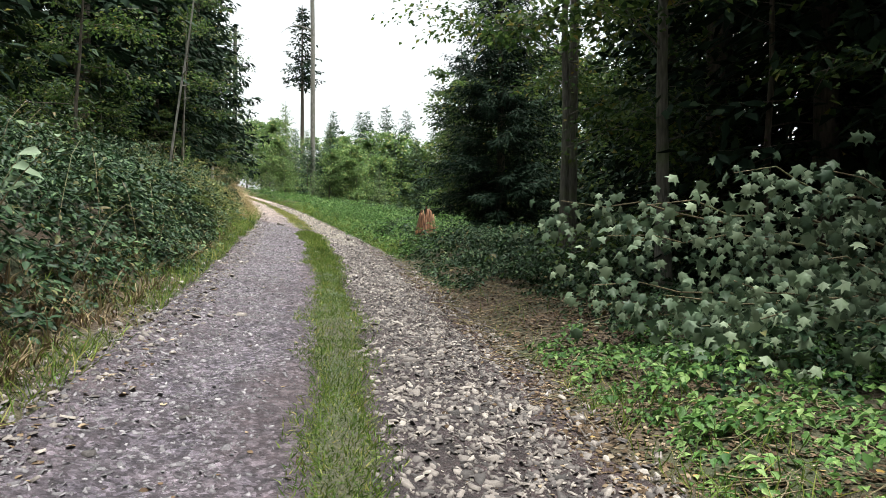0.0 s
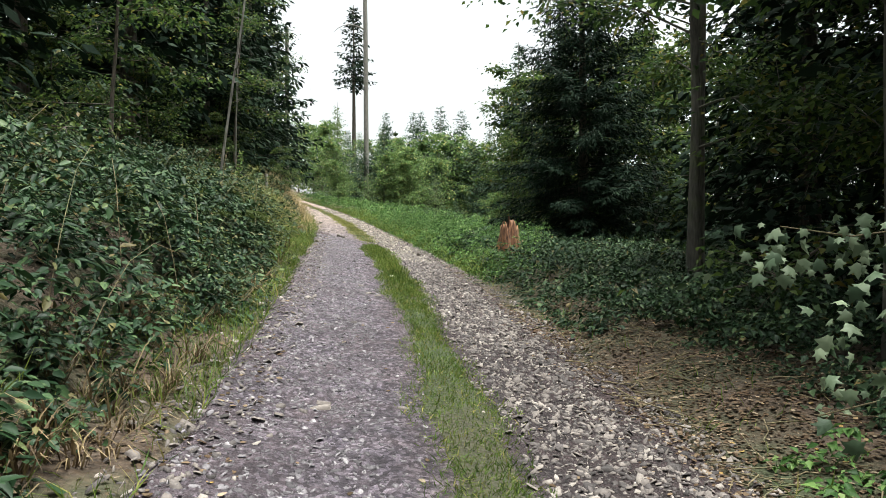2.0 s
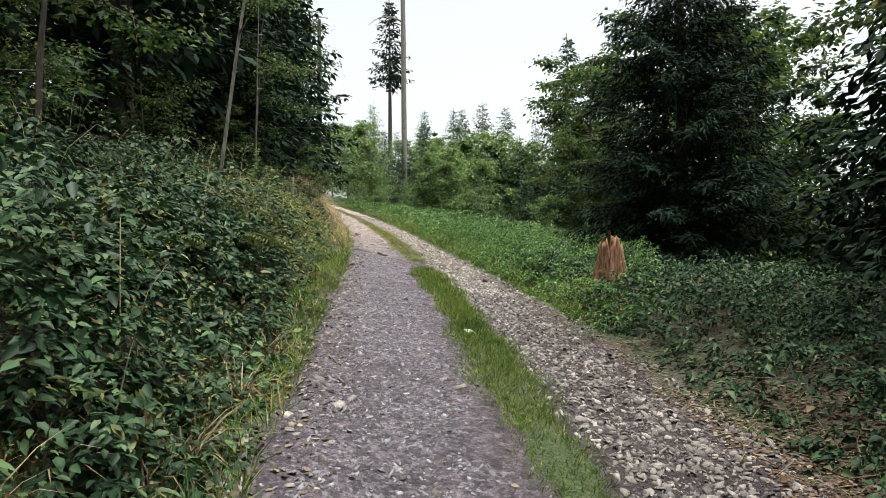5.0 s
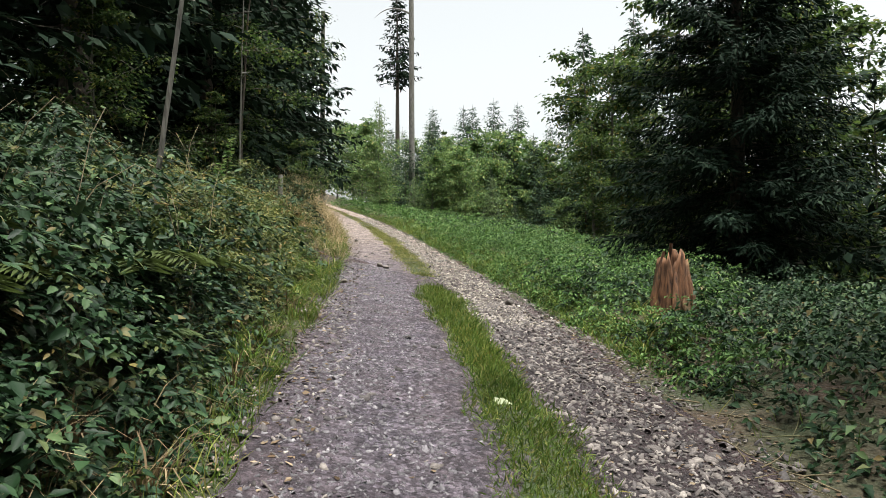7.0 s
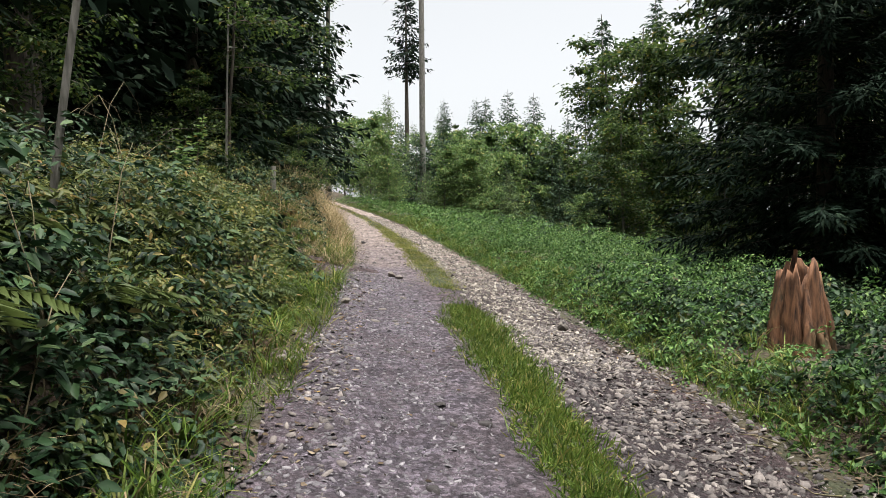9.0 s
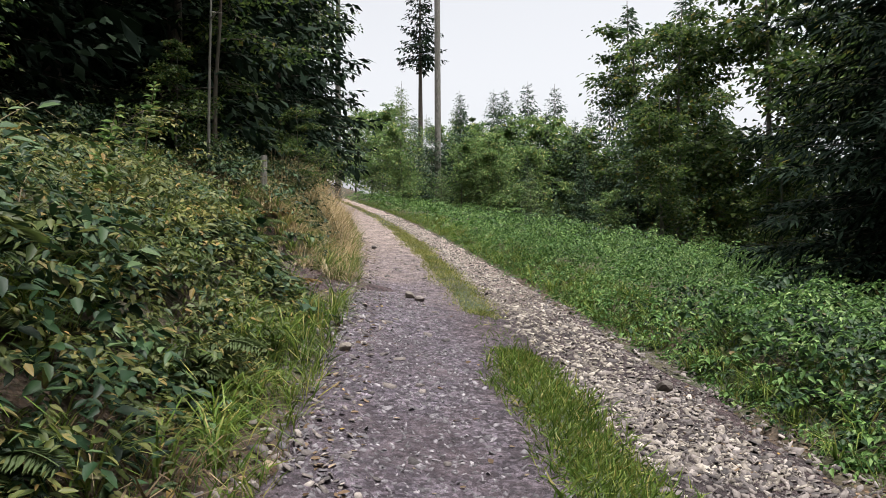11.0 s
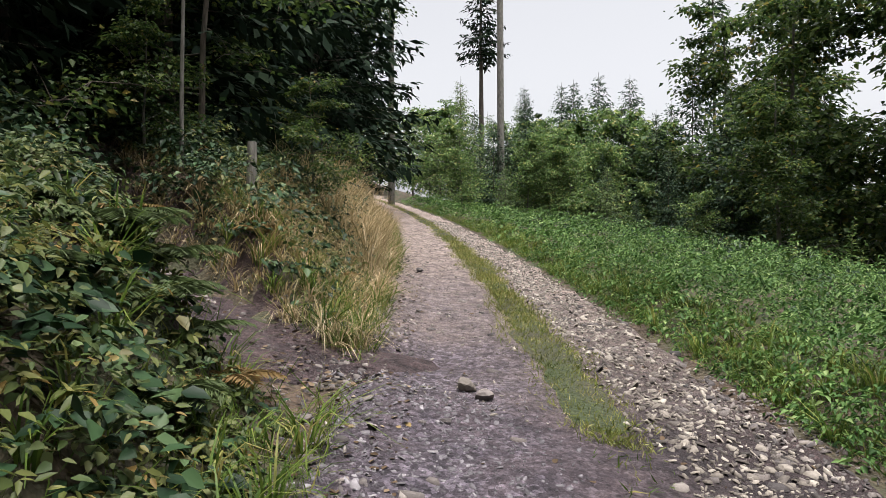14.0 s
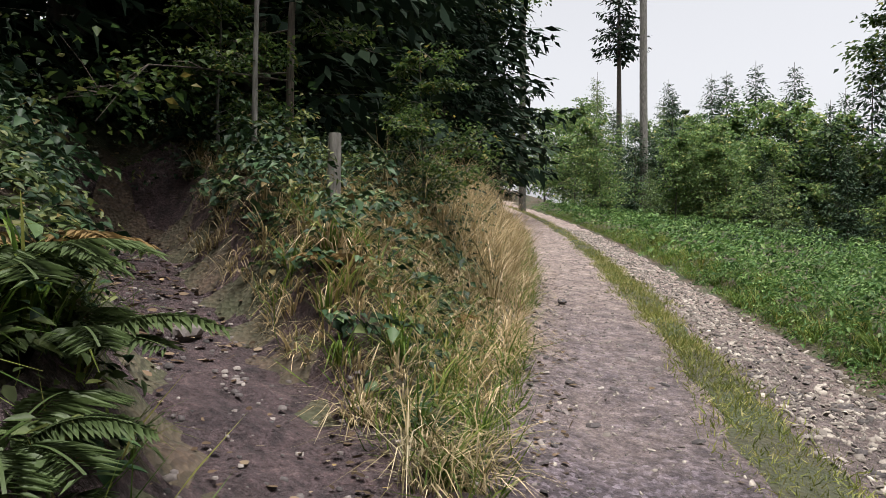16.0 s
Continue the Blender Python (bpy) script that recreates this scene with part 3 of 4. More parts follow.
# ---- undergrowth ----
def thicket(name, n, y0, y1, d0, d1, side, height, size, mat, label, seed, bias=1.0, width=0.62, stems=0, lumps=1.6, toothed=False):
    """Leaves in arching mounds over the ground: brambles and the like."""
    rng = np.random.default_rng(seed)
    per = 13
    m = n // per
    x, y, d = strew(m, y0, y1, d0, d1, side, rng, bias)
    td, _ = trail_d(x, y)
    ok = ((td > 0.62) | (side > 0)) & (np.hypot(x + 0.65, y - 18.2) > 0.6) & ~((side < 0) & (y > TRAIL[0][1] + (TRAIL[0][0] - x) * 0.67) & (y < 40) & (d < 1.7 + 0.5 * np.sin(y * 3)) & (rng.random(m) < (0.6 if name != "bank_clumps" else 0.2)))
    if mat is NETTLE and side > 0 and y0 > 10:
        ok &= d < 1.3 + 0.45 * np.maximum(y - 16.5, 0)
    x, y, d = x[ok], y[ok], d[ok]
    m = len(x)
    top = height * (0.62 + 0.24 * wave(x, y, lumps) + 0.14 * wave(y, x, 4.3)) * smooth(0, 0.7, d - d0 + 0.12)
    if side < 0:
        top = top * (1 - 0.58 * smooth(20.0, 20.8, y) * (1 - smooth(22.2, 22.9, y)))
    z = land(x, y) + np.maximum(top, 0.07) * rng.random(m) ** 0.62
    way = np.stack([np.full(m, -side * 0.7), np.full(m, -0.3), np.zeros(m)], -1) + rng.normal(0, 0.75, (m, 3)) * np.array([1, 1, 0.3])
    way = unit(way)
    cane = size * rng.uniform(3.0, 7.0, m)
    own = np.repeat(np.arange(m), per)
    k = np.tile(np.linspace(-0.35, 0.65, per), m) + rng.normal(0, 0.05, m * per)
    across = np.cross(way, np.array([0, 0, 1.0]))[own]
    hand = np.tile(np.where(np.arange(per) % 2, 1.0, -1.0), m)[:, None]
    p = np.stack([x, y, z], -1)[own] + way[own] * (cane[own] * k)[:, None] - np.array([0, 0, 1.0]) * (0.55 * cane[own] * k ** 2)[:, None] + across * hand * (0.25 * size) + rng.normal(0, 0.22 * size, (m * per, 3))
    p[:, 2] = np.maximum(p[:, 2], land(p[:, 0], p[:, 1]) + 0.015)
    u = p[:, 0] - axis(p[:, 1])
    keep = (u < left_edge(p[:, 1]) + 0.12) if side < 0 else (u > right_edge(p[:, 1]) - 0.1)
    p, own, across, hand = p[keep], own[keep], across[keep], hand[keep]
    dr = way[own] * 0.6 + across * hand * 0.9 + rng.normal(0, 0.3, p.shape) - np.array([0, 0, 0.25])
    up = np.array([[0, 0, 1.0]]) - 0.25 * side * np.array([[1.0, 0, 0]]) + rng.normal(0, 0.33, p.shape)
    grow = rng.uniform(0.75, 1.3, m)[own]
    ob = new(name, mesh_of(name, *leaf_arrays(p, dr, up, size * grow * (0.55 + 0.9 * rng.random(len(p)) ** 1.4), width, 0.12, 0.22, toothed), mat))
    tagged(ob, label, "undergrowth", kind="stuff")
    if stems:
        tubes = []
        for _ in range(stems):
            sx, sy, sd = (float(q[0]) for q in strew(1, y0, y1, d0, d1, side, rng, bias))
            if trail_d(sx, sy)[0] < 2.0 or sd < 0.5:
                continue
            a, ln, hh = math.pi / 2 * (1 + rng.uniform(-0.6, 1.6)) if side < 0 else rng.uniform(-1, 1), rng.uniform(0.4, 1.1), height * rng.uniform(0.5, 1.15)
            s = np.linspace(0, 1, 6)
            px, py = sx + np.cos(a) * ln * s, sy + np.sin(a) * ln * s
            tubes.append(tube(np.stack([px, py, float(land(sx, sy)) + hh * np.sin(s * 2.5)], -1), 0.004 * (1.2 - s), 4))
        st = new("bramble_canes", mesh_of("bramble_canes", *joined(tubes), STEM))
        tagged(st, "thin arching brown bramble canes in the undergrowth", "canes", kind="stuff")


thicket("bramble_thicket", 62000, -2, 17.5, 0.42, 4.0, -1, 1.2, 0.074, BRAMBLE, "dense dark green bramble thicket on the bank", 21, 1.3, 0.5, stems=140, toothed=True)
thicket("bank_undergrowth", 42000, 17.5, 54, 0.35, 6.5, -1, 0.7, 0.066, BRAMBLE, "mixed green brambles and herbs on the bank", 22, 1.2, stems=60, toothed=True)
thicket("edge_brambles", 9500, 9, 15, 0.08, 1.2, -1, 0.8, 0.068, BRAMBLE, "dark brambles leaning out to the edge of the track", 13, 1.0, 0.55, toothed=True)
thicket("bank_clumps", 11000, 22, 32, 0.3, 2.8, -1, 0.75, 0.07, BRAMBLE, "dark leafy bramble clumps among the dry grass", 29, 1.0, lumps=2.6)
thicket("path_brambles", 13000, 17, 22.6, 0.2, 3.2, -1, 0.55, 0.05, FERN, "brambles crowding the mouth of the side path", 30, 1.0, lumps=2.2, toothed=True)
thicket("bank_herbs", 20000, 8, 30, 0.15, 2.8, -1, 1.0, 0.055, MIXED, "olive and yellowing herbs between the brambles", 25, 1.0, 0.42, lumps=2.1, toothed=True)
thicket("slope_brambles", 12000, 22.5, 29, 1.7, 6.5, -1, 0.95, 0.08, BRAMBLE, "dark brambles on the slope above the side path", 45, 1.0, lumps=2.0)
thicket("large_bramble", 500, 19.7, 20.7, 0.15, 1.3, -1, 0.55, 0.08, BRAMBLE, "large-leaved dark bramble at the mouth of the side path", 16, 1.0, 0.75, toothed=True)
thicket("olive_scrub", 13500, 15, 21, 0.2, 2.6, -1, 1.05, 0.05, LIT_OLIVE, "olive scrub on the bank before the side path, coloured as if lit", 14, 1.0, 0.42, lumps=2.3, toothed=True)
thicket("bank_weeds", 6000, 21.8, 30, 0.1, 2.4, -1, 0.5, 0.05, MIXED, "yellowing weeds in the dry grass of the bank", 19, 1.0, 0.4, lumps=2.7, toothed=True)
thicket("upper_slope_brambles", 16000, 19, 33, 5.2, 10.5, -1, 0.8, 0.09, BRAMBLE, "dark brambles high on the slope under the trees", 18, 1.0, lumps=1.7)
thicket("slope_herbs", 7000, 22, 27.5, 1.0, 4.8, -1, 0.4, 0.05, MIXED, "low olive herbs on the slope beside the side path", 49, 1.0, 0.45, lumps=2.4)
thicket("verge_thicket", 96000, 15.5, 33, 0.15, 7.5, 1, 0.78, 0.058, NETTLE, "fresh green nettles and brambles on the verge", 23, 1.2, 0.46, lumps=1.1)
thicket("far_verge_thicket", 28000, 33, 60, 0.3, 9.5, 1, 0.72, 0.1, NETTLE, "fresh green undergrowth along the far verge", 28, 1.1, lumps=1.1)
thicket("verge_brambles", 11000, 18, 46, 1.4, 10.0, 1, 0.85, 0.07, BRAMBLE, "darker bramble mounds on the verge", 26, 0.8, lumps=0.8)
thicket("forest_floor_herbs", 22000, 5, 12, 1.15, 6.5, 1, 0.72, 0.075, BRAMBLE, "dark low brambles on the shaded forest floor", 24, 0.9)
thicket("forest_edge_brambles", 46000, 10.5, 23, 0.25, 5.5, 1, 0.6, 0.07, BRAMBLE, "dark brambles and seedlings at the foot of the spruce", 20, 0.9)
thicket("roadside_herbs", 9500, 0.5, 7, 0.25, 3.5, 1, 0.36, 0.066, NETTLE, "fresh green low herbs at the edge of the track", 27, 1.0)


def edge_grass(name, n, y0, y1, d0, d1, side, ln, mat, label, seed, lean=0.45, bias=1.4, width=0.03):
    rng = np.random.default_rng(seed)
    x, y, d = strew(n, y0, y1, d0, d1, side, rng, bias)
    worn = smooth(4.5, 6.5, y) * (1 - smooth(15.5, 17.5, y))
    ok = ((side < 0) | (rng.random(n) > 0.93 * worn)) & ((trail_d(x, y)[0] > 0.45) | (side > 0)) & (wave(x, y, 1.3) + rng.normal(0, 0.5, n) > -0.7)
    x, y = x[ok], y[ok]
    v, f = blades(x, y, land(x, y) - 0.01, ln * rng.uniform(0.4, 1.2, len(x)), rng, lean, width)
    tagged(new(name, mesh_of(name, v, f, mat)), label, "grass", kind="stuff")


edge_grass("bank_grass", 26000, -2, 50, -0.15, 0.75, -1, 0.2, GRASS, "short green grass along the foot of the bank", 31, 0.6, 1.4, 0.04)
edge_grass("verge_grass", 22000, -2, 55, 0.05, 0.8, 1, 0.2, GRASS, "green grass along the edge of the track", 32, 0.6, 1.4, 0.04)
edge_grass("bank_sedge", 2500, 21.2, 36, -0.1, 1.6, -1, 0.42, GRASS, "green blades among the dry grass on the bank", 34, 0.8, 1.2, 0.016)


def tussocks(name, tufts, per, y0, y1, d0, d1, side, ln, mat, label, seed, bias=1.0, width=0.006, stiff=1.0):
    """Long grass in tufts: every blade rises and hangs over outwards."""
    rng = np.random.default_rng(seed)
    x, y, d = strew(tufts, y0, y1, d0, d1, side, rng, bias)
    above = y > TRAIL[0][1] + (x - TRAIL[0][0]) * (TRAIL[1][1] - TRAIL[0][1]) / (TRAIL[1][0] - TRAIL[0][0])
    ok = ((trail_d(x, y)[0] > 0.5) & (above | (mat is GRASS) | (y < 20))) | (side > 0)
    x, y = x[ok], y[ok]
    n = len(x) * per
    cx, cy = np.repeat(x, per), np.repeat(y, per)
    a = rng.uniform(0, 2 * np.pi, n)
    o = np.stack([np.cos(a) - side * 0.6, np.sin(a) - 0.25, np.zeros(n)], -1)
    o /= np.maximum(np.linalg.norm(o, axis=1, keepdims=True), 0.5)
    px, py = cx + 0.06 * np.cos(a) * rng.random(n), cy + 0.06 * np.sin(a) * rng.random(n)
    base = np.stack([px, py, land(px, py) - 0.02], -1)
    L = (ln * rng.uniform(0.45, 1.2, n) * np.repeat(rng.uniform(0.6, 1.2, len(x)), per))[:, None]
    reach, fall = rng.uniform(0.35, 0.95, (n, 1)) / stiff, rng.uniform(0.3, 0.95, (n, 1)) / stiff
    up = np.array([[0, 0, 1.0]])
    side_v = unit(np.cross(o, up))
    rows = []
    for s, w in ((0.0, 1.0), (0.35, 0.9), (0.7, 0.6), (1.0, 0.12)):
        c = base + o * (L * reach * s ** 1.5) + up * (L * (1.05 * s - fall * s ** 2.2))
        rows += [c - side_v * width * w, c + side_v * width * w]
    v = np.stack(rows, 1)
    f = np.array([[0, 1, 3, 2], [2, 3, 5, 4], [4, 5, 7, 6]])
    me = mesh_of(name, v.reshape(-1, 3), (f[None] + (np.arange(n) * 8)[:, None, None]).reshape(-1, 4), mat)
    tagged(new(name, me), label, "grass", kind="stuff")


tussocks("dry_grass", 1150, 26, 21.2, 44, -0.05, 2.3, -1, 0.46, STRAW, "straw-coloured dry grass tussocks hanging over the bank", 33, 1.1, 0.004, 0.8)
tussocks("path_tussocks", 240, 30, 22.0, 27, 0.2, 3.2, -1, 0.34, STRAW, "dry grass hanging over the side path", 39, 1.0, 0.004, 0.75)
tussocks("path_fringe", 220, 22, 22.2, 26.5, 0.5, 4.2, -1, 0.32, STRAW, "short dry grass along the side path", 48)
tussocks("plume_grass", 260, 22, 26.5, 37, 0.15, 1.6, -1, 1.0, STRAW, "tall pale plumes of dry grass at the bend", 38, 1.0, 0.005, 1.25)
tussocks("green_tussocks", 190, 26, 14, 25, -0.05, 1.8, -1, 0.5, GRASS, "green grass tussocks on the bank", 35)
tussocks("verge_tussocks", 380, 22, 16.5, 42, 0.12, 1.2, 1, 0.4, GRASS, "long green grass hanging over the track's edge", 36)
tussocks("dead_stalks", 230, 14, 0, 17, 0.1, 0.85, -1, 0.42, DEAD, "dead brown stalks under the brambles", 37)


def litter(name, n, y0, y1, d0, d1, side, seed, size=0.06, mat=None):
    """Dead leaves lying flat, a little curled."""
    rng = np.random.default_rng(seed)
    x, y, d = strew(n, y0, y1, d0, d1, side, rng)
    p = np.stack([x, y, np.where(d < -0.1, road_z(x, y) + 0.026, land(x, y) + np.where(trail_d(x, y)[0] < 0.62, 0.062, 0.012))], -1)
    dr = randdir(n, rng, 0.15)
    up = np.array([[0, 0, 1.0]]) + rng.normal(0, 0.25, (n, 3))
    v, f = leaf_arrays(p, dr, up, size * rng.uniform(0.5, 1.5, n), 0.7, 0.05, 0.03, True)
    tagged(new(name, mesh_of(name, v, f, mat or FALLEN)), "brown and pale dead leaves lying on the ground", "leaf litter", kind="stuff")


litter("leaf_litter", 20000, 1, 13, -0.35, 2.0, 1, 41, 0.038)
litter("bank_litter", 3200, 0, 30, -0.5, 0.6, -1, 42, 0.042)
litter("path_litter", 1500, 21.5, 28, 0.0, 5.5, -1, 44, 0.035)
litter("slope_litter", 5000, 22, 30, 1.5, 7.5, -1, 46, 0.06)
litter("rut_litter", 2400, 2, 20, -0.75, 0.7, 1, 47, 0.034)
litter("track_litter", 700, 1, 30, -3.3, 0.0, 1, 43, 0.035)

def fallen_twigs():
    """Dead twigs lying on the brown ground at the edge of the forest."""
    rng = np.random.default_rng(17)
    x, y, d = strew(420, 3, 17, -0.35, 2.2, 1, rng)
    tubes = []
    for px, py in zip(x, y):
        a, ln = rng.uniform(0, 2 * np.pi), rng.uniform(0.12, 0.6)
        s = np.linspace(-0.5, 0.5, 4)
        qx, qy = px + np.cos(a) * ln * s + rng.normal(0, 0.02, 4), py + np.sin(a) * ln * s + rng.normal(0, 0.02, 4)
        tubes.append(tube(np.stack([qx, qy, land(qx, qy) + 0.03 + rng.uniform(0, 0.04, 4)], -1), np.linspace(0.006, 0.002, 4) * rng.uniform(0.6, 1.3), 4))
    tagged(new("fallen_twigs", mesh_of("fallen_twigs", *joined(tubes), STEM)), "thin dead brown twigs strewn over the ground", "twigs", kind="stuff")


fallen_twigs()

# ---- trees, the setting's large masses ----
R2 = np.random.default_rng(5)
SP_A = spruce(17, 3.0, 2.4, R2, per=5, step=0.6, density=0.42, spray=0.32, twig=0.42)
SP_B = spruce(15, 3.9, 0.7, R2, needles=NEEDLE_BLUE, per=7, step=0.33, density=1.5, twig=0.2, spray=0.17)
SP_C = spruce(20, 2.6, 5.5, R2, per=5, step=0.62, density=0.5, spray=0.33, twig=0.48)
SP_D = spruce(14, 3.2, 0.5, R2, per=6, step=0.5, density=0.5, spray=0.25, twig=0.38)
FOREST = "tall dark spruce among others in the forest"
SLOPE = "tall dark spruce on the slope above the track"
stand(SP_A, 9.5, 27, FOREST, "tree", "forest spruces", first=True)
stand(SP_B, 2.05, 24.6, "broad dark spruce with boughs down to the verge", "tree", scale=0.8, first=True)
stand(SP_C, 10, 14, FOREST, "tree", "forest spruces", first=True)
stand(SP_D, -12.5, 30, SLOPE, "tree", "bank spruces", first=True)
# The spruce at y -2.5 is out of view, added to shade the near track.
for x, y, s in ((6.2, 5.2, 1.0), (4.9, 12.3, 0.95), (5.0, -2.5, 0.9)):
    stand(SP_C, x, y, FOREST, "tree", "forest spruces", R2.uniform(0, 360), s)
# The spruce at y -12 is another unseen light blocker behind the start.
for x, y, s in ((-1.4, -12, 1.1), (9.0, 10.6, 1.05)):
    stand(SP_C, x, y, FOREST, "tree", "forest spruces", R2.uniform(0, 360), s)
for i in range(14):
    x, y = R2.uniform(6, 14), R2.uniform(-4, 17)
    stand((SP_A, SP_C, SP_D)[i % 3], x, y, FOREST, "tree", "forest spruces", R2.uniform(0, 360), R2.uniform(0.8, 1.2))
for x, y, s in ((5.6, 17, 0.95), (6.7, 22.3, 1.0), (6.6, 12.5, 1.0), (5.4, 9.8, 0.9), (6.2, 4.5, 0.95)):
    stand(SP_D, x, y, FOREST, "tree", "forest spruces", R2.uniform(0, 360), s)
for i in range(18):
    y = -4 + 58 * (i + R2.random()) / 18
    x = float(axis(y)) - R2.uniform(6.8, 10.5)
    if trail_d(x, y)[0] < 2.4:
        x -= 5.5
    stand((SP_D, SP_A)[i % 2], x, y, SLOPE, "tree", "bank spruces", R2.uniform(0, 360), R2.uniform(0.8, 1.15))
for x, y, s in ((-13.4, 37.8, 1.15), (-15.0, 43.2, 1.2), (-16.6, 48, 1.15), (-13.2, 31.5, 0.95), (-11.6, 27.9, 0.9), (-13.2, 26.2, 1.0), (-13.6, 29.6, 1.0), (-12.4, 23.4, 0.9)):
    stand(SP_D, x, y, SLOPE, "tree", "bank spruces", R2.uniform(0, 360), s)

for x, y, s in ((-14.4, 35.6, 0.8), (-15.3, 40.6, 0.8)):
    stand(SP_B, x, y, SLOPE, "tree", "bank spruces", R2.uniform(0, 360), s)

BE_A = broadleaf(7.5, 2.6, 0.8, R2, 5200, 0.105, limbs=17, r=0.05, bark=BARK_DARK, flat=0.16, rise=0.22)
BE_B = broadleaf(12, 3.0, 2.2, R2, 10000, 0.12, limbs=20, r=0.1)
BE_C = broadleaf(4.2, 1.9, 0.3, R2, 5200, 0.1, "hazel_bush", r=0.04, limbs=16, flat=0.28)
YOUNGB = "young beech with green leaves on the bank"
stand(BE_A, -10.0, 26.6, YOUNGB, "tree", "bank beeches", first=True)
stand(BE_B, 2.45, 14.1, "slender beech beside the track in shade", "tree", first=True)
stand(BE_C, -6.2, 7.5, "leafy hazel bush at the top of the bank", "bush", "bank bushes", first=True)
for y, off, s in ((1.5, 3.4, 0.8), (10, 4.6, 0.8), (15, 4.6, 0.7), (20.5, 4.4, 0.8), (29.6, 4.8, 1.0), (31.5, 3.8, 0.8), (34.5, 3.8, 0.8), (38, 3.4, 0.9), (41, 3.0, 1.0), (45, 2.4, 1.0), (49, 2.8, 1.1)):
    stand(BE_C, float(axis(y) + left_edge(y)) - off, y, "leafy hazel bush at the top of the bank", "bush", "bank bushes", R2.uniform(0, 360), s)
for x, y, s, src in ((-7.6, 9, 0.9, BE_B), (-15.6, 45.5, 1.25, BE_B), (-6.9, 13, 0.8, BE_A), (-6.2, 4, 0.9, BE_A)):
    stand(src, x, y, YOUNGB, "tree", "bank beeches", R2.uniform(0, 360), s)
for x, y, s in ((-8.3, 26.6, 0.45), (-10.4, 25.9, 0.55)):
    stand(BE_C, x, y, "leafy hazel bush at the top of the bank", "bush", "bank bushes", R2.uniform(0, 360), s)
for x, y, s in ((4.5, 9.6, 1.15), (5.6, 12.6, 1.1)):
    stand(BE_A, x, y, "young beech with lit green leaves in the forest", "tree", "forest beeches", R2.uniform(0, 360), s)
BE_F = broadleaf(11, 3.3, 0.6, R2, 7000, 0.22, limbs=34, flat=0.55, taper=0.6)
stand(BE_F, 1.6, 44, "leafy beech at the edge of the forest", "tree", "forest beeches", first=True)
for x, y, s, src in ((2.92, 9.2, 0.95, BE_B), (4.6, 42, 1.2, BE_F), (1.4, 57, 1.3, BE_F), (6.5, 37, 1.15, BE_F), (7, 47, 1.3, BE_F), (6.2, 32.5, 1.0, BE_F), (3.6, 50, 1.2, BE_F), (10, 40, 1.25, BE_F), (12.5, 31, 1.1, BE_F), (9.5, 35, 0.8, BE_F), (11, 48, 1.3, BE_F), (0.4, 40.5, 0.55, BE_F), (3.4, 37, 0.5, BE_F)):
    stand(src, x, y, "leafy beech at the edge of the forest", "tree", "forest beeches", R2.uniform(0, 360), s)

YO_A = spruce(6, 1.9, 0.2, R2, "young_spruce", LIT_YOUNG, per=6, step=0.32, density=0.65, spray=0.15, twig=0.24, droop=0.2, r=0.04, tip=1.0, end=0.06)
YO_B = spruce(8, 2.3, 0.2, R2, "dark_young_spruce", TEAL, per=6, step=0.33, density=0.7, spray=0.17, twig=0.32, droop=0.3, r=0.05, tip=1.0, end=0.06)
BU_A = broadleaf(5.2, 2.5, 0.2, R2, 3800, 0.175, "young_beech", LIT_LEAF, r=0.05, limbs=34, flat=0.5, taper=0.7, rise=0.75)
BU_B = broadleaf(8, 2.1, 0.4, R2, 4200, 0.175, "young_beech", BEECH, r=0.06, limbs=34, flat=0.5, taper=0.8, rise=0.9)
YO = ("light green young spruce in the clearing", "light green young beech in the clearing")
stand(YO_A, -8, 59, YO[0], "tree", "young trees", first=True)
stand(BU_A, -6.5, 55, YO[1], "tree", "young trees", first=True)
stand(YO_B, -2.2, 57, "dark blue-green young spruce in the clearing", "tree", "dark young trees", first=True)
for row, (yy, n, h0, h1) in enumerate(((51.5, 10, 0.4, 0.65), (55.5, 12, 0.7, 1.0), (60, 12, 0.95, 1.3), (65, 11, 1.15, 1.5))):
    for i in range(n):
        y = yy + R2.uniform(-1.8, 1.8)
        x = float(axis(y)) + 3.2 + row * 0.6 + 21 * (i + 0.5 * R2.random()) / n
        k = R2.random()
        if k < 0.58:
            stand(BU_A, x, y, YO[1], "tree", "young trees", R2.uniform(0, 360), R2.uniform(h0, h1))
        elif k < 0.8:
            stand(YO_A, x, y, YO[0], "tree", "young trees", R2.uniform(0, 360), R2.uniform(h0, h1))
        else:
            stand(YO_B, x, y, "dark blue-green young spruce in the clearing", "tree", "dark young trees", R2.uniform(0, 360), 0.75 * R2.uniform(h0, h1))
for x, y, s in ((-7.9, 66, 1.3), (-10.6, 67, 1.2), (-5.4, 66, 1.48), (0.5, 65, 1.75), (-2.4, 66, 1.2), (3.0, 60, 1.6), (6.0, 57, 1.5), (1.0, 53, 1.2), (3.4, 49, 1.1)):
    stand(YO_B, x, y, "dark blue-green young spruce in the clearing", "tree", "dark young trees", R2.uniform(0, 360), s)
for x, y, s in ((-3.4, 59, 1.5), (-1.6, 62, 1.6), (-6.6, 60.5, 1.35), (-9.0, 60.5, 1.2), (0.6, 58, 1.5), (-8.6, 52.4, 0.75), (-6.4, 52, 0.7), (2.6, 55, 1.5), (4.6, 52, 1.4)):
    stand(BU_A, x, y, YO[1], "tree", "young trees", R2.uniform(0, 360), s)
stand(BU_B, -4.6, 63, "tall darker green beech in the clearing", "tree", "dark young trees", first=True)
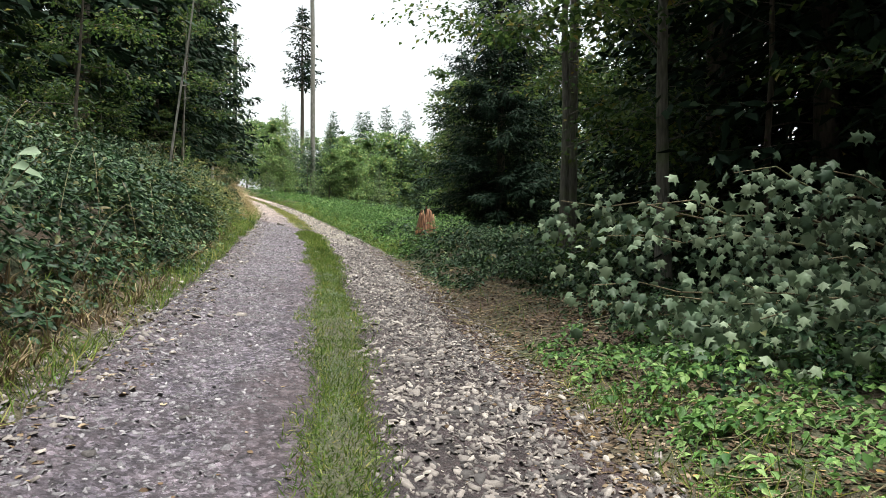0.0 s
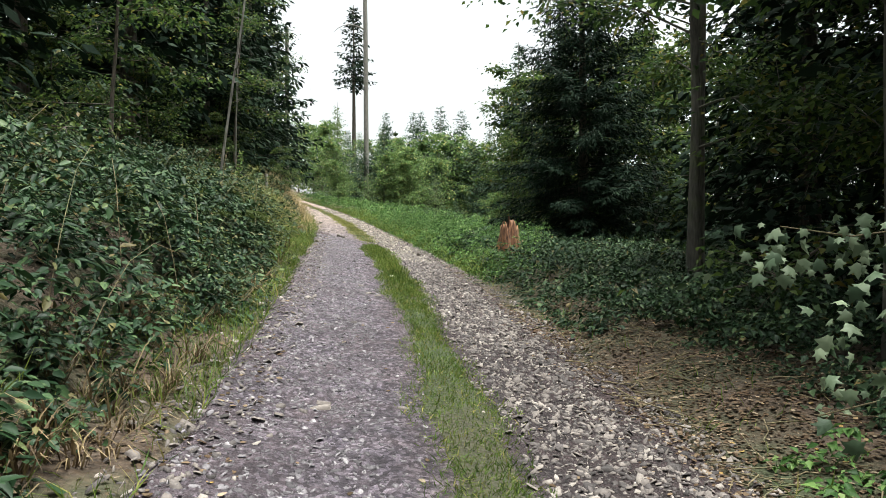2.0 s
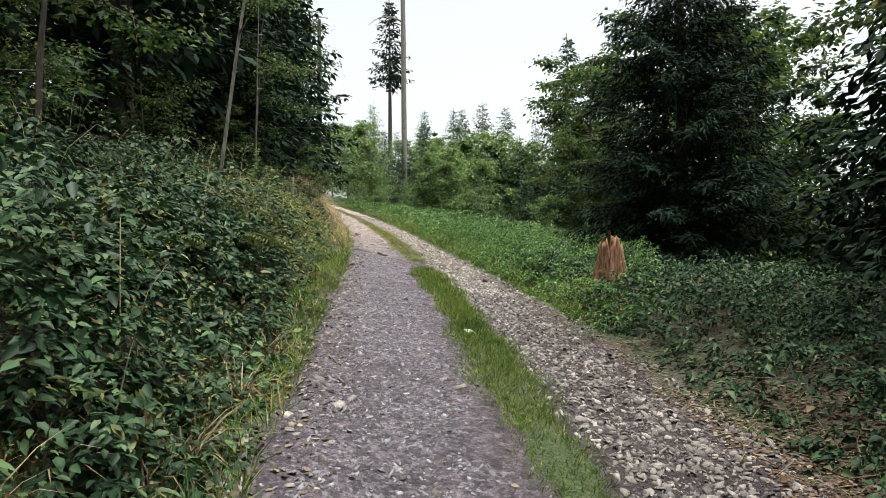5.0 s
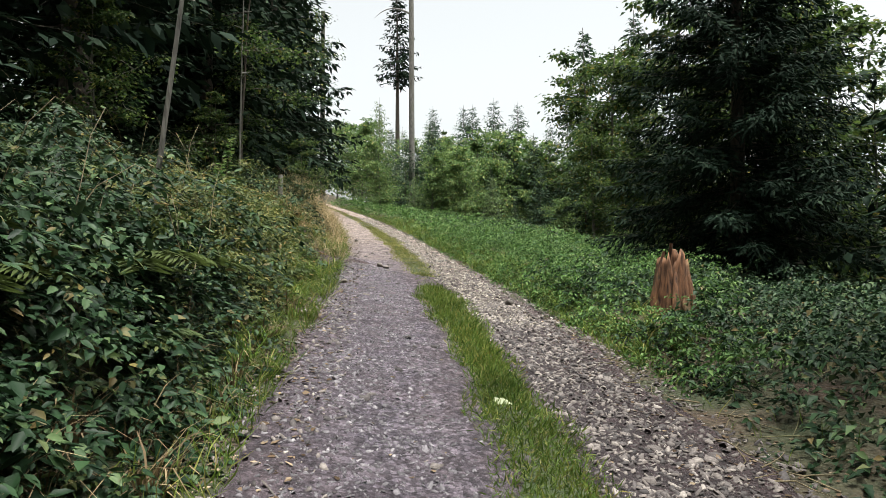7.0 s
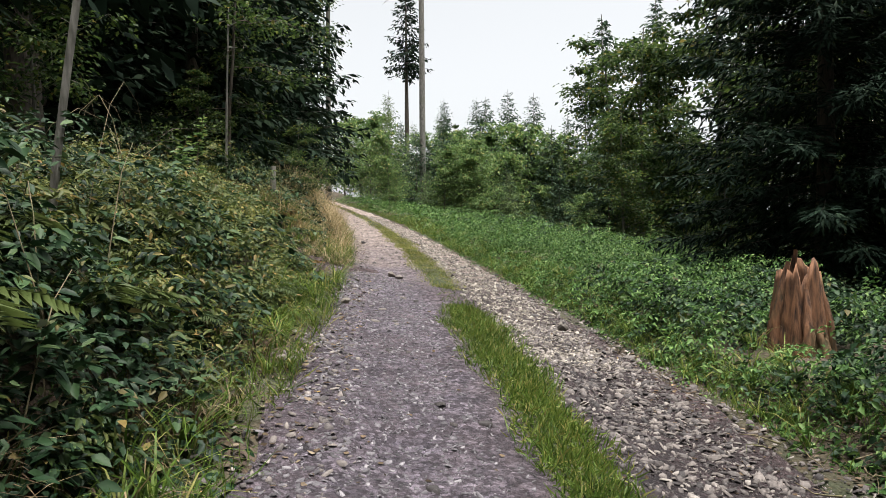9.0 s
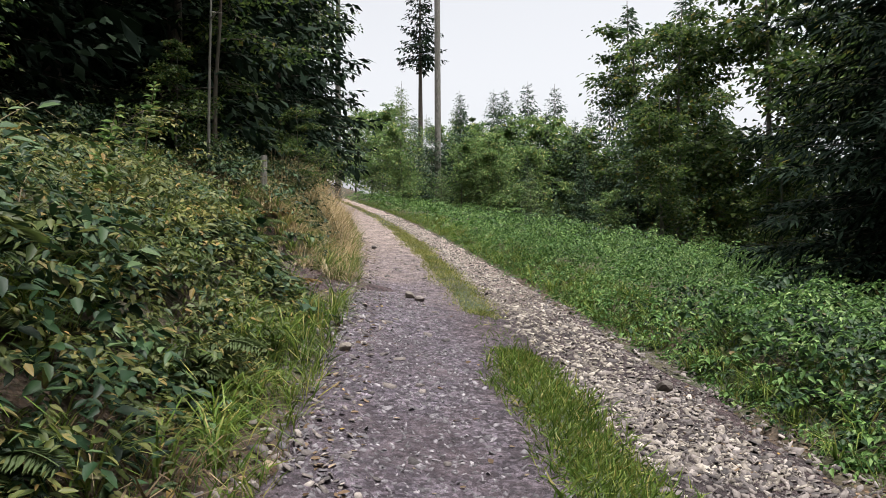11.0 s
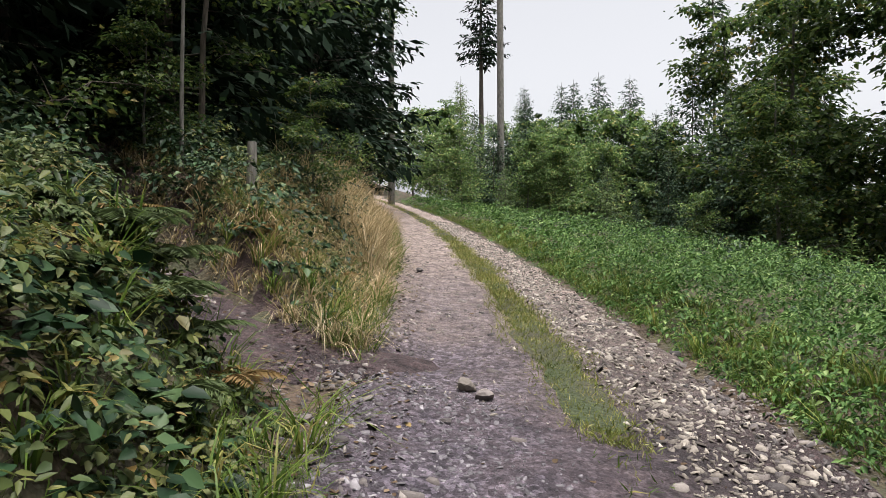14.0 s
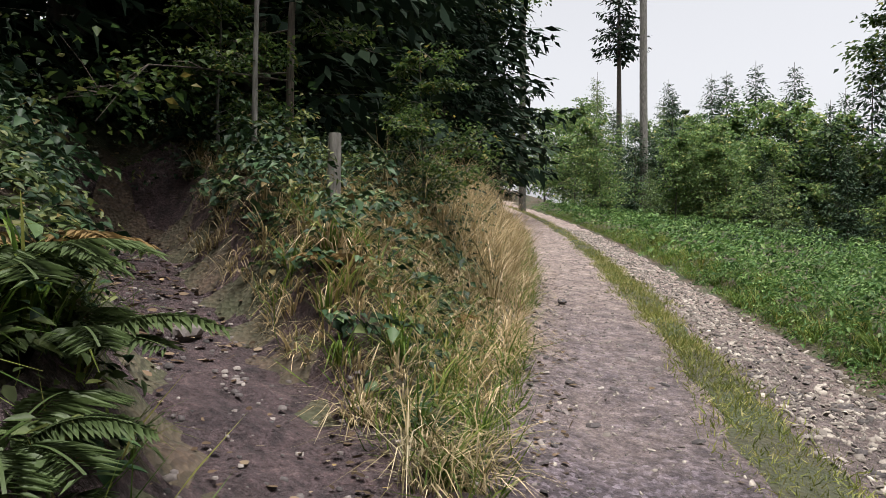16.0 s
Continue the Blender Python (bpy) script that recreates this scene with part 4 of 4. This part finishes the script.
for x, y, s in ((-9.6, 64, 0.9), (-1.0, 60, 1.0), (2.2, 62, 1.2), (5.0, 59, 1.2), (0.0, 55.5, 0.7), (-5.6, 57.5, 0.6), (4.2, 55, 1.0), (7.0, 62, 1.3)):
    stand(BU_B, x, y, "tall darker green beech in the clearing", "tree", "dark young trees", R2.uniform(0, 360), s)
for x, y, s in ((-9.2, 57, 0.85), (-6.9, 63, 1.25), (-4.0, 58, 1.0), (-3.4, 64, 1.45), (-0.9, 64, 1.35), (1.6, 57, 1.15), (-7.6, 56, 0.6), (3.9, 58, 1.45), (-5.0, 54.5, 0.55), (-1.8, 54, 0.7)):
    stand(YO_B, x, y, "dark blue-green young spruce in the clearing", "tree", "dark young trees", R2.uniform(0, 360), s)
for x, y, s in ((-17.5, 67, 1.2), (-18.6, 73, 1.4), (-21.2, 75, 1.4), (-24, 74.5, 1.4), (-27, 74.5, 1.5)):
    stand(BU_A, x, y, YO[1], "tree", "young trees", R2.uniform(0, 360), s)
FORK = spruce(19, 1.9, 10, R2, "pine_tree", TEAL, per=5, step=0.6, density=0.5, spray=0.3, twig=0.35, r=0.16)
stand(FORK, 1.8, 65, "slim conifer with a bare lower trunk", "tree", "slim conifers", first=True)
stand(FORK, 5.6, 64, "slim conifer with a bare lower trunk", "tree", "slim conifers", 80, 1.05)


def wood_mass(name, boxes, n, size, mat, label, seed):
    """The depth of the wood, too far in to tell tree from tree: boughs of needles from floor to crown."""
    rng = np.random.default_rng(seed)
    sets = []
    for x0, x1, y0, y1, h in boxes:
        m = int(n * (y1 - y0) / 60)
        y = rng.uniform(y0, y1, m)
        x = axis(y) + rng.uniform(x0, x1, m)
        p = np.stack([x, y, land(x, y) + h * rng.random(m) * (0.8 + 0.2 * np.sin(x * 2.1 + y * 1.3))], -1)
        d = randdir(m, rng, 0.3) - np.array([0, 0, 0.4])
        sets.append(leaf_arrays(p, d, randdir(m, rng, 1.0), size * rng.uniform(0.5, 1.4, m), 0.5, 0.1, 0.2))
    tagged(new(name, mesh_of(name, *joined(sets), mat)), label, "woods", kind="stuff")


# Near-black boughs paint the darkness between the trees.
wood_mass("deep_wood", [(-28, -13, -25, 62, 17), (13, 27, -25, 12, 9), (19, 32, 26, 70, 7), (14, 26, 18, 40, 6)], 30000, 0.4, NEEDLE, "near-black boughs standing in for the unlit depth of the spruce forest", 61)
# Never in view: added behind the start to keep light off the near track.
wood_mass("unseen_wood", [(-30, 30, -34, -16, 15)], 60000, 0.9, NEEDLE, "unseen mass of dark boughs added behind the start to block light", 62)


def bare_trunk(x, y, h, r, label, bark=BARK_GREY, lean=(0, 0), name="bare_tree", stubs=0, taper=0.35):
    t = new(name)
    p, rad = trunk_line(h, r, lean, R2, 12, min(0.04, 0.006 * h))
    p[0, 2] = -0.3
    rad = r * (1 - taper * np.linspace(0, 1, 12))
    wood = [tube(p, rad, 12)]
    for _ in range(stubs):
        k = R2.uniform(0.35, 0.98)
        o = np.array([np.interp(k, np.linspace(0, 1, 12), p[:, j]) for j in range(3)])
        a, ln = R2.uniform(0, 6.3), R2.uniform(3, 9) * r + 0.1
        s = np.linspace(0, 1, 4)
        wood.append(tube(o + np.array([np.cos(a), np.sin(a), 0.25]) * (ln * s)[:, None], 0.018 * (1.2 - s), 5))
    part("trunk", mesh_of("trunk", *joined(wood), bark, True), t)
    return stand(t, x, y, label, "tree", first=True)


pole = bare_trunk(-10.5, 56, 26, 0.21, "tall straight bare grey trunk at the bend", stubs=5)
ks = np.linspace(0, 1, 7)
part("dead_limb", mesh_of("dead_limb", *tube(np.stack([-2.5 * ks, -0.4 * ks, 13.6 + 0.5 * np.sin(ks * 2.6) - 0.5 * ks ** 3], -1), 0.07 * (1.15 - ks), 6), BARK_GREY, True), pole, "dead grey limb")
bare_trunk(-16.2, 54, 13, 0.2, "bare grey trunk beside the bend", BARK)
bare_trunk(-9.5, 25.4, 6, 0.028, "thin dead pale sapling trunk on the bank", BARK_GREY, name="dead_sapling", stubs=7, taper=0.7)
bare_trunk(-6.4, 16.0, 7, 0.03, "thin grey leaning sapling stem on the bank", BARK_GREY, (0.13, 0), "sapling", 4, 0.6)
bare_trunk(-8.27, 24.9, 0.72, 0.06, "short weathered grey broken trunk on the bank", BARK_GREY, name="broken_tree", taper=0.15)
bare_trunk(2.75, 14.9, 12, 0.12, "slender dark trunk beside the beech", BARK, (0.01, 0), "slender_tree", 6)
far = spruce(20.5, 2.2, 12, R2, "thin_spruce", per=5, step=0.5, density=0.6, spray=0.3, twig=0.42)
stand(far, -15.2, 75, "tall thin spruce with a bare lower trunk", "tree", first=True)


# ---- single things ----
def fern_plant(mat, fronds, length, rng, name="fern"):
    """A fern: arching fronds in a rosette, each with paired leaflets that shorten to the tip."""
    f = new(name)
    for i in range(fronds):
        a = 2 * np.pi * (i + rng.random() * 0.6) / fronds
        ln = length * rng.uniform(0.75, 1.15)
        s = np.linspace(0, 1, 34)
        out = np.array([np.cos(a), np.sin(a), 0])
        rise = rng.uniform(0.6, 1.0)
        line = out * (ln * (0.15 * s + 0.75 * s ** 1.3))[:, None] + np.array([0, 0, 1.0]) * (ln * (rise * s - 0.75 * rise * s ** 2.4))[:, None]
        side = np.array([-np.sin(a), np.cos(a), 0])
        rv, rf = tube(line[:7:2], np.linspace(0.006, 0.004, 4), 3)
        q = line[5:]
        k = (s[5:])
        ll = ln * 0.3 * np.sin(np.pi * (0.12 + 0.86 * (1 - k)) ** 0.8) + 0.01
        tri = []
        for sg in (-1, 1):
            v, fa = leaf_arrays(q + side * (sg * 0.004), side * sg + out * 0.35 + rng.normal(0, 0.06, q.shape) - np.array([0, 0, 0.12]), np.array([[0, 0, 1.0]]) + rng.normal(0, 0.1, q.shape), ll, 0.2, 0.02, 0.15)
            tri.append((v, fa))
        v, fa = joined(tri)
        lo = 4 * np.arange(len(q))
        hi = lo + 4 * len(q)
        midrib = np.concatenate([np.stack([lo[:-1], hi[:-1], hi[1:]], -1), np.stack([lo[:-1], hi[1:], lo[1:]], -1)])
        fa = np.concatenate([fa, midrib])
        rt = np.concatenate([rf[:, :3], rf[:, [0, 2, 3]]])
        part("frond", mesh_of("frond", *joined([(v, fa), (rv, rt)]), mat), f)
    return f


FE = [fern_plant(FERN, 9, 0.48, R2), fern_plant(FERN, 7, 0.4, R2), fern_plant(DRYFERN, 6, 0.36, R2), fern_plant(BRACKEN, 8, 0.85, R2, "bracken")]
FL = ("green fern with arching fronds on the bank", "small green fern on the bank", "withered orange-brown fern on the bank", "tall olive bracken on the bank")
spots = ((-6.6, 21.25, 0), (-7.1, 21.65, 0), (-6.35, 21.15, 2), (-6.9, 20.6, 1), (-7.3, 21.6, 0), (-7.0, 20.6, 2), (-7.7, 21.2, 0), (-8.3, 21.5, 0), (-5.75, 18.6, 1), (-5.6, 17.6, 0), (-5.9, 16.8, 1), (-6.3, 18.2, 0),
         (-4.8, 12.9, 0), (-5.1, 11.6, 1), (-5.8, 13.2, 0), (-7.6, 23.9, 2), (-6.2, 15.4, 0), (-8.2, 26.0, 2), (-7.4, 25.2, 2), (-6.6, 19.6, 0), (-5.7, 17.9, 0), (-5.4, 16.0, 1), (-6.9, 19.0, 0), (-7.2, 20.0, 0))
spots += ((-6.75, 21.2, 0), (-7.2, 21.45, 1), (-6.3, 20.6, 0), (-7.6, 21.9, 2))
spots += tuple((x, y, 3) for x, y in ((-5.3, 13.6), (-6.1, 14.6), (-6.4, 16.6), (-5.9, 12.4), (-6.7, 17.4), (-5.5, 15.2), (-7.1, 15.6), (-5.2, 12.0), (-5.0, 10.6)))
used = set()
for x, y, k in spots:
    stand(FE[k], x, y, FL[k], "fern", "ferns", R2.uniform(0, 360), R2.uniform(0.7, 1.1), first=k not in used)
    used.add(k)


def lobed_leaf(p, along, up, size, rng):
    """A maple leaf of five lobes."""
    out = np.array([(0, 0), (0.28, 0.12), (0.5, 0.1), (0.34, 0.38), (0.55, 0.62), (0.22, 0.6), (0, 1.0), (-0.22, 0.6), (-0.55, 0.62), (-0.34, 0.38), (-0.5, 0.1), (-0.28, 0.12)])
    a = unit(along)
    s = unit(np.cross(a, up))
    n = np.cross(s, a)
    bend = -0.3 * out[:, 1] ** 2 - 0.5 * np.abs(out[:, 0])
    z = size.reshape(-1, 1, 1)
    v = p[:, None] + z * (out[None, :, :1] * s[:, None] + out[None, :, 1:] * a[:, None] + bend[None, :, None] * n[:, None])
    mid = p[:, None] + z * 0.42 * a[:, None]
    v = np.concatenate([v, mid], 1)
    f = np.array([[i, (i + 1) % 12, 12] for i in range(12)])
    return v.reshape(-1, 3), (f[None] + (np.arange(len(p)) * 13)[:, None, None]).reshape(-1, 3)


def fallen_maple():
    """The top of a maple that has come down: long arching stems hung with wilting leaves."""
    rng = np.random.default_rng(77)
    t = new("fallen_maple")
    root = np.array([6.2, 7.0, float(land(6.2, 7.0)) + 0.1])
    ends = ((1.3, 7.9, 2.35), (1.7, 7.2, 1.9), (2.0, 6.6, 2.25), (2.7, 6.3, 2.5), (3.4, 6.0, 2.45), (1.5, 6.7, 1.45), (2.3, 5.7, 1.5), (3.0, 5.5, 1.75), (3.9, 5.6, 2.3), (1.5, 7.6, 1.05), (3.3, 5.0, 1.3), (2.2, 6.0, 1.1), (2.5, 5.5, 1.25), (2.9, 5.2, 0.95), (2.2, 5.8, 0.85), (2.7, 5.9, 1.55), (1.9, 6.3, 1.35))
    pts = []
    for i, e in enumerate(ends):
        e = np.array(e) - np.array([0, 0, 0.36])
        s = np.linspace(0, 1, 12)
        line = root + (e - root) * s[:, None] + np.array([0, 0, 1.0]) * (0.35 * np.sin(np.pi * s))[:, None] * (1 if i < 5 else 0.3) + rng.normal(0, 0.05, (12, 3)) * s[:, None]
        part("stem", mesh_of("stem", *tube(line, 0.022 * (1.1 - s) + 0.003, 6), STEM, True), t)
        for j in range(4, 12):
            for _ in range(22):
                pts.append(line[j] - np.array([0, 0, 0.12]) + rng.normal(0, 0.2, 3) * np.array([1, 1, 0.8]))
    p = np.array(pts)
    p = p[p[:, 0] < 4.9]
    d = rng.normal(0, 0.5, p.shape) + np.array([-0.25, -0.3, -0.85])
    up = np.array([[-0.3, -0.7, 0.8]]) + rng.normal(0, 0.6, p.shape)
    part("leaves", mesh_of("leaves", *lobed_leaf(p, d, up, rng.uniform(0.06, 0.15, len(p)), rng), MAPLE), t, "pale wilting lobed leaves")
    tagged(t, "fallen maple branch with pale wilting leaves beside the track", "branch")


fallen_maple()


def stump():
    """A rotten stump: splintered rim, hollow at the front, slabs standing at the sides."""
    rng = np.random.default_rng(9)
    t = new("tree_stump")
    na, nz = 28, 12
    ang = np.linspace(0, 2 * np.pi, na, endpoint=False)
    top = 0.9 - 0.14 * np.cos(ang) ** 2 + rng.uniform(-0.13, 0.06, na)
    top[(ang > 4.4) & (ang < 5.0)] -= 0.16
    rib = 1 + 0.07 * np.sin(ang * 7 + 1) + rng.normal(0, 0.07, na)
    outer = [np.stack([np.cos(ang) * rib * (0.33 - 0.15 * k), np.sin(ang) * rib * (0.31 - 0.13 * k), -0.25 + (top + 0.25) * k], -1) for k in np.linspace(0, 1, nz)]
    inner = [np.stack([np.cos(ang) * rib * 0.16, np.sin(ang) * rib * 0.145, -0.02 + (top - 0.04) * k + 0.05], -1) for k in np.linspace(1, 0.3, 6)]
    v = np.concatenate(outer + inner)
    rows = nz + 6
    i, j = np.meshgrid(np.arange(rows - 1), np.arange(na), indexing="ij")
    f = np.stack([i * na + j, i * na + (j + 1) % na, (i + 1) * na + (j + 1) % na, (i + 1) * na + j], -1).reshape(-1, 4)
    part("rotten_shell", mesh_of("rotten_shell", v, f, ROTTEN), t)
    for a, r0, h in ((3.5, 0.31, 0.9), (5.8, 0.3, 0.86), (1.6, 0.24, 1.0), (4.6, 0.33, 0.62), (5.2, 0.33, 0.4)):
        s = np.linspace(0, 1, 6)
        line = np.stack([np.cos(a) * (r0 - 0.17 * s), np.sin(a) * (r0 - 0.15 * s), -0.1 + (h + 0.1) * s], -1) + rng.normal(0, 0.012, (6, 3))
        part("slab", mesh_of("slab", *tube(line, np.interp(s, [0, 0.7, 1], [0.07, 0.045, 0.02]), 8), ROTTEN), t)
    stand(t, -0.45, 18.75, "rotten orange-brown tree stump with a splintered top", "stump", first=True)


stump()


def hazel_shoot():
    """A shoot with large leaves that hangs over the edge of the track."""
    rng = np.random.default_rng(15)
    t = new("hazel_shoot")
    for k, (ex, ey, ez) in enumerate(((-2.5, 4.55, 2.2), (-2.75, 4.2, 1.95), (-2.95, 4.9, 2.15))):
        s = np.linspace(0, 1, 9)
        root = np.array([-3.2, 4.7, float(land(-3.2, 4.7)) - 0.05])
        line = root + (np.array([ex, ey, ez]) - root) * np.stack([s ** 1.8, s ** 1.8, s ** 0.8], -1)
        part("stem", mesh_of("stem", *tube(line, 0.008 * (1.15 - s), 5), STEM, True), t)
        for j in range(4, 9):
            p = line[j][None]
            d = rng.normal(0, 0.6, (1, 3)) + np.array([[0.6, -0.4, -0.35]])
            part("leaf", mesh_of("leaf", *leaf_arrays(p, d, np.array([[0.1, -0.5, 1.0]]) + rng.normal(0, 0.35, (1, 3)), rng.uniform(0.09, 0.15, 1), 0.8, 0.2, 0.4, True), MAPLE), t)
    tagged(t, "hazel shoot with large pale leaves over the track's edge", "shoot")


hazel_shoot()


def tall_weed(x, y, h, seed):
    """A tall stalk with short leaves all the way up."""
    rng = np.random.default_rng(seed)
    t = new("tall_weed")
    s = np.linspace(0, 1, 8)
    line = np.stack([0.12 * s ** 2, 0.05 * s, h * s - 0.03], -1)
    part("stem", mesh_of("stem", *tube(line, 0.009 * (1.2 - s), 5), STEM, True), t)
    k = rng.uniform(0.25, 1, 70)
    p = np.stack([0.12 * k ** 2, 0.05 * k, h * k - 0.03], -1)
    d = randdir(70, rng, 0.3) + np.array([0, 0, 0.35])
    part("leaves", mesh_of("leaves", *leaf_arrays(p, d, np.array([[0, 0, 1.0]]) + rng.normal(0, 0.3, (70, 3)), 0.16 * (1.15 - k) + 0.05, 0.4, 0.08, 0.2), LIT_LEAF), t)
    stand(t, x, y, "tall pale weed standing above the verge", "weed", "tall weeds", first=True)


for i, (x, y, h) in enumerate(((0.5, 34.4, 1.5), (0.95, 35.2, 1.2), (-1.0, 33.0, 0.9), (-7.6, 20.4, 1.3), (-7.2, 19.2, 1.0))):
    tall_weed(x, y, h, 200 + i)


def lone_leaf():
    v, f = lobed_leaf(np.array([[-2.62, 14.2, float(road_z(-2.62, 14.2)) + 0.07]]), np.array([[0.9, -0.3, 0.0]]), np.array([[0.1, -0.3, 1.0]]), np.array([0.15]), None)
    tagged(new("fallen_leaf", mesh_of("fallen_leaf", v, f, FRESH)), "pale green fallen leaf lying on the grass strip", "leaf")


lone_leaf()

# ---- stones ----
def chip(rng, n=1):
    """Flat broken stones: five-cornered slabs of uneven outline."""
    a = (np.arange(5) * np.pi / 2.5)[None] + rng.normal(0, 0.25, (n, 5))
    r = rng.uniform(0.55, 1.25, (n, 5))
    el = rng.uniform(0.4, 0.9, (n, 1))
    lo = np.stack([np.cos(a) * r, np.sin(a) * r * el, np.full((n, 5), -0.2)], -1)
    hi = np.stack([np.cos(a) * r * 0.88, np.sin(a) * r * el * 0.88, rng.uniform(0.08, 0.26, (n, 5))], -1)
    v = np.concatenate([lo, hi], 1)
    tri = [[i, (i + 1) % 5, 5 + (i + 1) % 5] for i in range(5)] + [[i, 5 + (i + 1) % 5, 5 + i] for i in range(5)] + [[5, 6, 7], [5, 7, 8], [5, 8, 9]]
    return v, np.array(tri)


def chips(name, n, y0, y1, u0, u1, s0, s1, label, seed, bias=1.0, mat=STONE, lift=0.25):
    rng = np.random.default_rng(seed)
    y = y0 + (y1 - y0) * rng.random(n) ** bias
    u = rng.uniform(u0, u1, n) + rng.normal(0, 0.07, n)
    x = axis(y) + u
    v, f = chip(rng, n)
    size = s0 + (s1 - s0) * rng.random((n, 1, 1)) ** 2.0
    c, s = np.cos(rng.uniform(0, 6.3, (n, 1))), np.sin(rng.uniform(0, 6.3, (n, 1)))
    w = np.stack([v[..., 0] * c - v[..., 1] * s, v[..., 0] * s + v[..., 1] * c, v[..., 2] + lift + 0.4 * v[..., 0] * rng.normal(0, 1, (n, 1)) + 0.4 * v[..., 1] * rng.normal(0, 1, (n, 1))], -1) * size
    w += np.stack([x, y, road_z(x, y) + 0.02], -1)[:, None]
    tagged(new(name, mesh_of(name, w.reshape(-1, 3), (f[None] + (np.arange(n) * 10)[:, None, None]).reshape(-1, 3), mat)), label, "gravel", kind="stuff")


chips("loose_gravel", 15000, 1.5, 20, 0.27, 1.3, 0.01, 0.037, "loose flat slaty gravel in the outer wheel rut", 51, 1.1)
chips("pale_gravel", 12000, 18, 44, 0.27, 1.2, 0.01, 0.038, "pale beige slaty gravel in the outer wheel rut", 58, 1.3, PALE)
chips("dry_track_gravel", 3000, 22, 38, -1.7, -0.3, 0.007, 0.022, "pale chips on the brightened far wheel track", 59, 1.0, PALE)
chips("track_gravel", 6500, 1.5, 22.5, -1.6, -0.3, 0.006, 0.024, "fine gravel pressed into the used wheel track", 52, 1.2, CLOD, 0.1)
chips("track_clods", 10000, 2.5, 22.3, -1.65, -0.55, 0.008, 0.03, "grey lumps of packed dirt in the used wheel track", 56, 1.0, CLOD, 0.0)
chips("rut_edge_gravel", 8000, 1.5, 24, 0.95, 1.85, 0.008, 0.036, "scattered small stones on the brown soil beside the rut", 54, 1.2)
chips("edge_gravel", 3000, 1.5, 30, -1.9, -1.3, 0.01, 0.04, "stones along the edge of the wheel track", 53)


def path_stones():
    """Small stones and clods strewn on the trodden side path."""
    rng = np.random.default_rng(57)
    n = 700
    (ax, ay), (bx, by) = TRAIL
    k, w = rng.random(n) * 1.1 - 0.04, rng.normal(0, 0.32, n)
    ln = math.hypot(bx - ax, by - ay)
    x, y = ax + (bx - ax) * k - (by - ay) / ln * w, ay + (by - ay) * k + (bx - ax) / ln * w
    v, f = chip(rng, n)
    v = v * (0.006 + 0.026 * rng.random((n, 1, 1)) ** 2.5) * np.array([1, 1, 1.5])
    v += np.stack([x, y, land(x, y) + 0.055], -1)[:, None]
    me = mesh_of("path_stones", v.reshape(-1, 3), (f[None] + (np.arange(n) * 10)[:, None, None]).reshape(-1, 3), STONE)
    tagged(new("path_stones", me), "small brown stones and clods on the side path", "gravel", kind="stuff")


path_stones()


def rock(x, y, size, label, seed, name="rock"):
    rng = np.random.default_rng(seed)
    bm = bmesh.new()
    bmesh.ops.create_icosphere(bm, subdivisions=2, radius=size)
    cuts = randdir(16, rng)
    for v in bm.verts:
        for c in cuts:
            k = v.co.dot(Vector(c)) - size * 0.62
            if k > 0:
                v.co -= Vector(c) * k
        v.co.z *= 0.75
    me = bpy.data.meshes.new(name)
    bm.to_mesh(me)
    bm.free()
    me.materials.append(PALE if "pale" in label else STONE)
    ob = new(name, me)
    on = abs(x - float(axis(y)) + 0.1) < 1.6
    ob.matrix_basis = pose(x, y, (float(road_z(x, y)) + 0.02 if on else float(land(x, y))) + size * 0.4, 0, 0, rng.uniform(0, 360))
    return tagged(ob, label, "rock")


rock(-5.3, 22.36, 0.085, "pale broken stone lying on the track", 1)
rock(-5.16, 22.27, 0.075, "grey broken stone lying on the track", 2)
rock(-5.16, 19.27, 0.07, "small pale stone on the track", 3)
rock(-7.25, 28.1, 0.07, "dark stone lying on the track", 4)
rock(-8.3, 23.35, 0.13, "grey stone on the side path", 5)
rock(-8.6, 23.2, 0.09, "brown stone on the side path", 6)
rock(-2.7, 19.85, 0.08, "pale stone in the outer rut", 7)

rng_s = np.random.default_rng(99)
SHAPES = []
for i in range(8):
    v, f = chip(rng_s)
    SHAPES.append(mesh_of("stone", v[0], f, STONE))
for i in range(290):
    y = 2.5 + 25 * rng_s.random()
    u = rng_s.normal(0.85, 0.35) if rng_s.random() < 0.75 else rng_s.uniform(-1.7, -0.4)
    x = float(axis(y)) + u
    ob = part("stone", SHAPES[i % 8], road)
    ob.matrix_basis = pose(x, y, float(road_z(x, y)) + 0.028, rng_s.normal(0, 8), rng_s.normal(0, 8), rng_s.uniform(0, 360)) @ Matrix.Scale(rng_s.uniform(0.03, 0.07), 4)
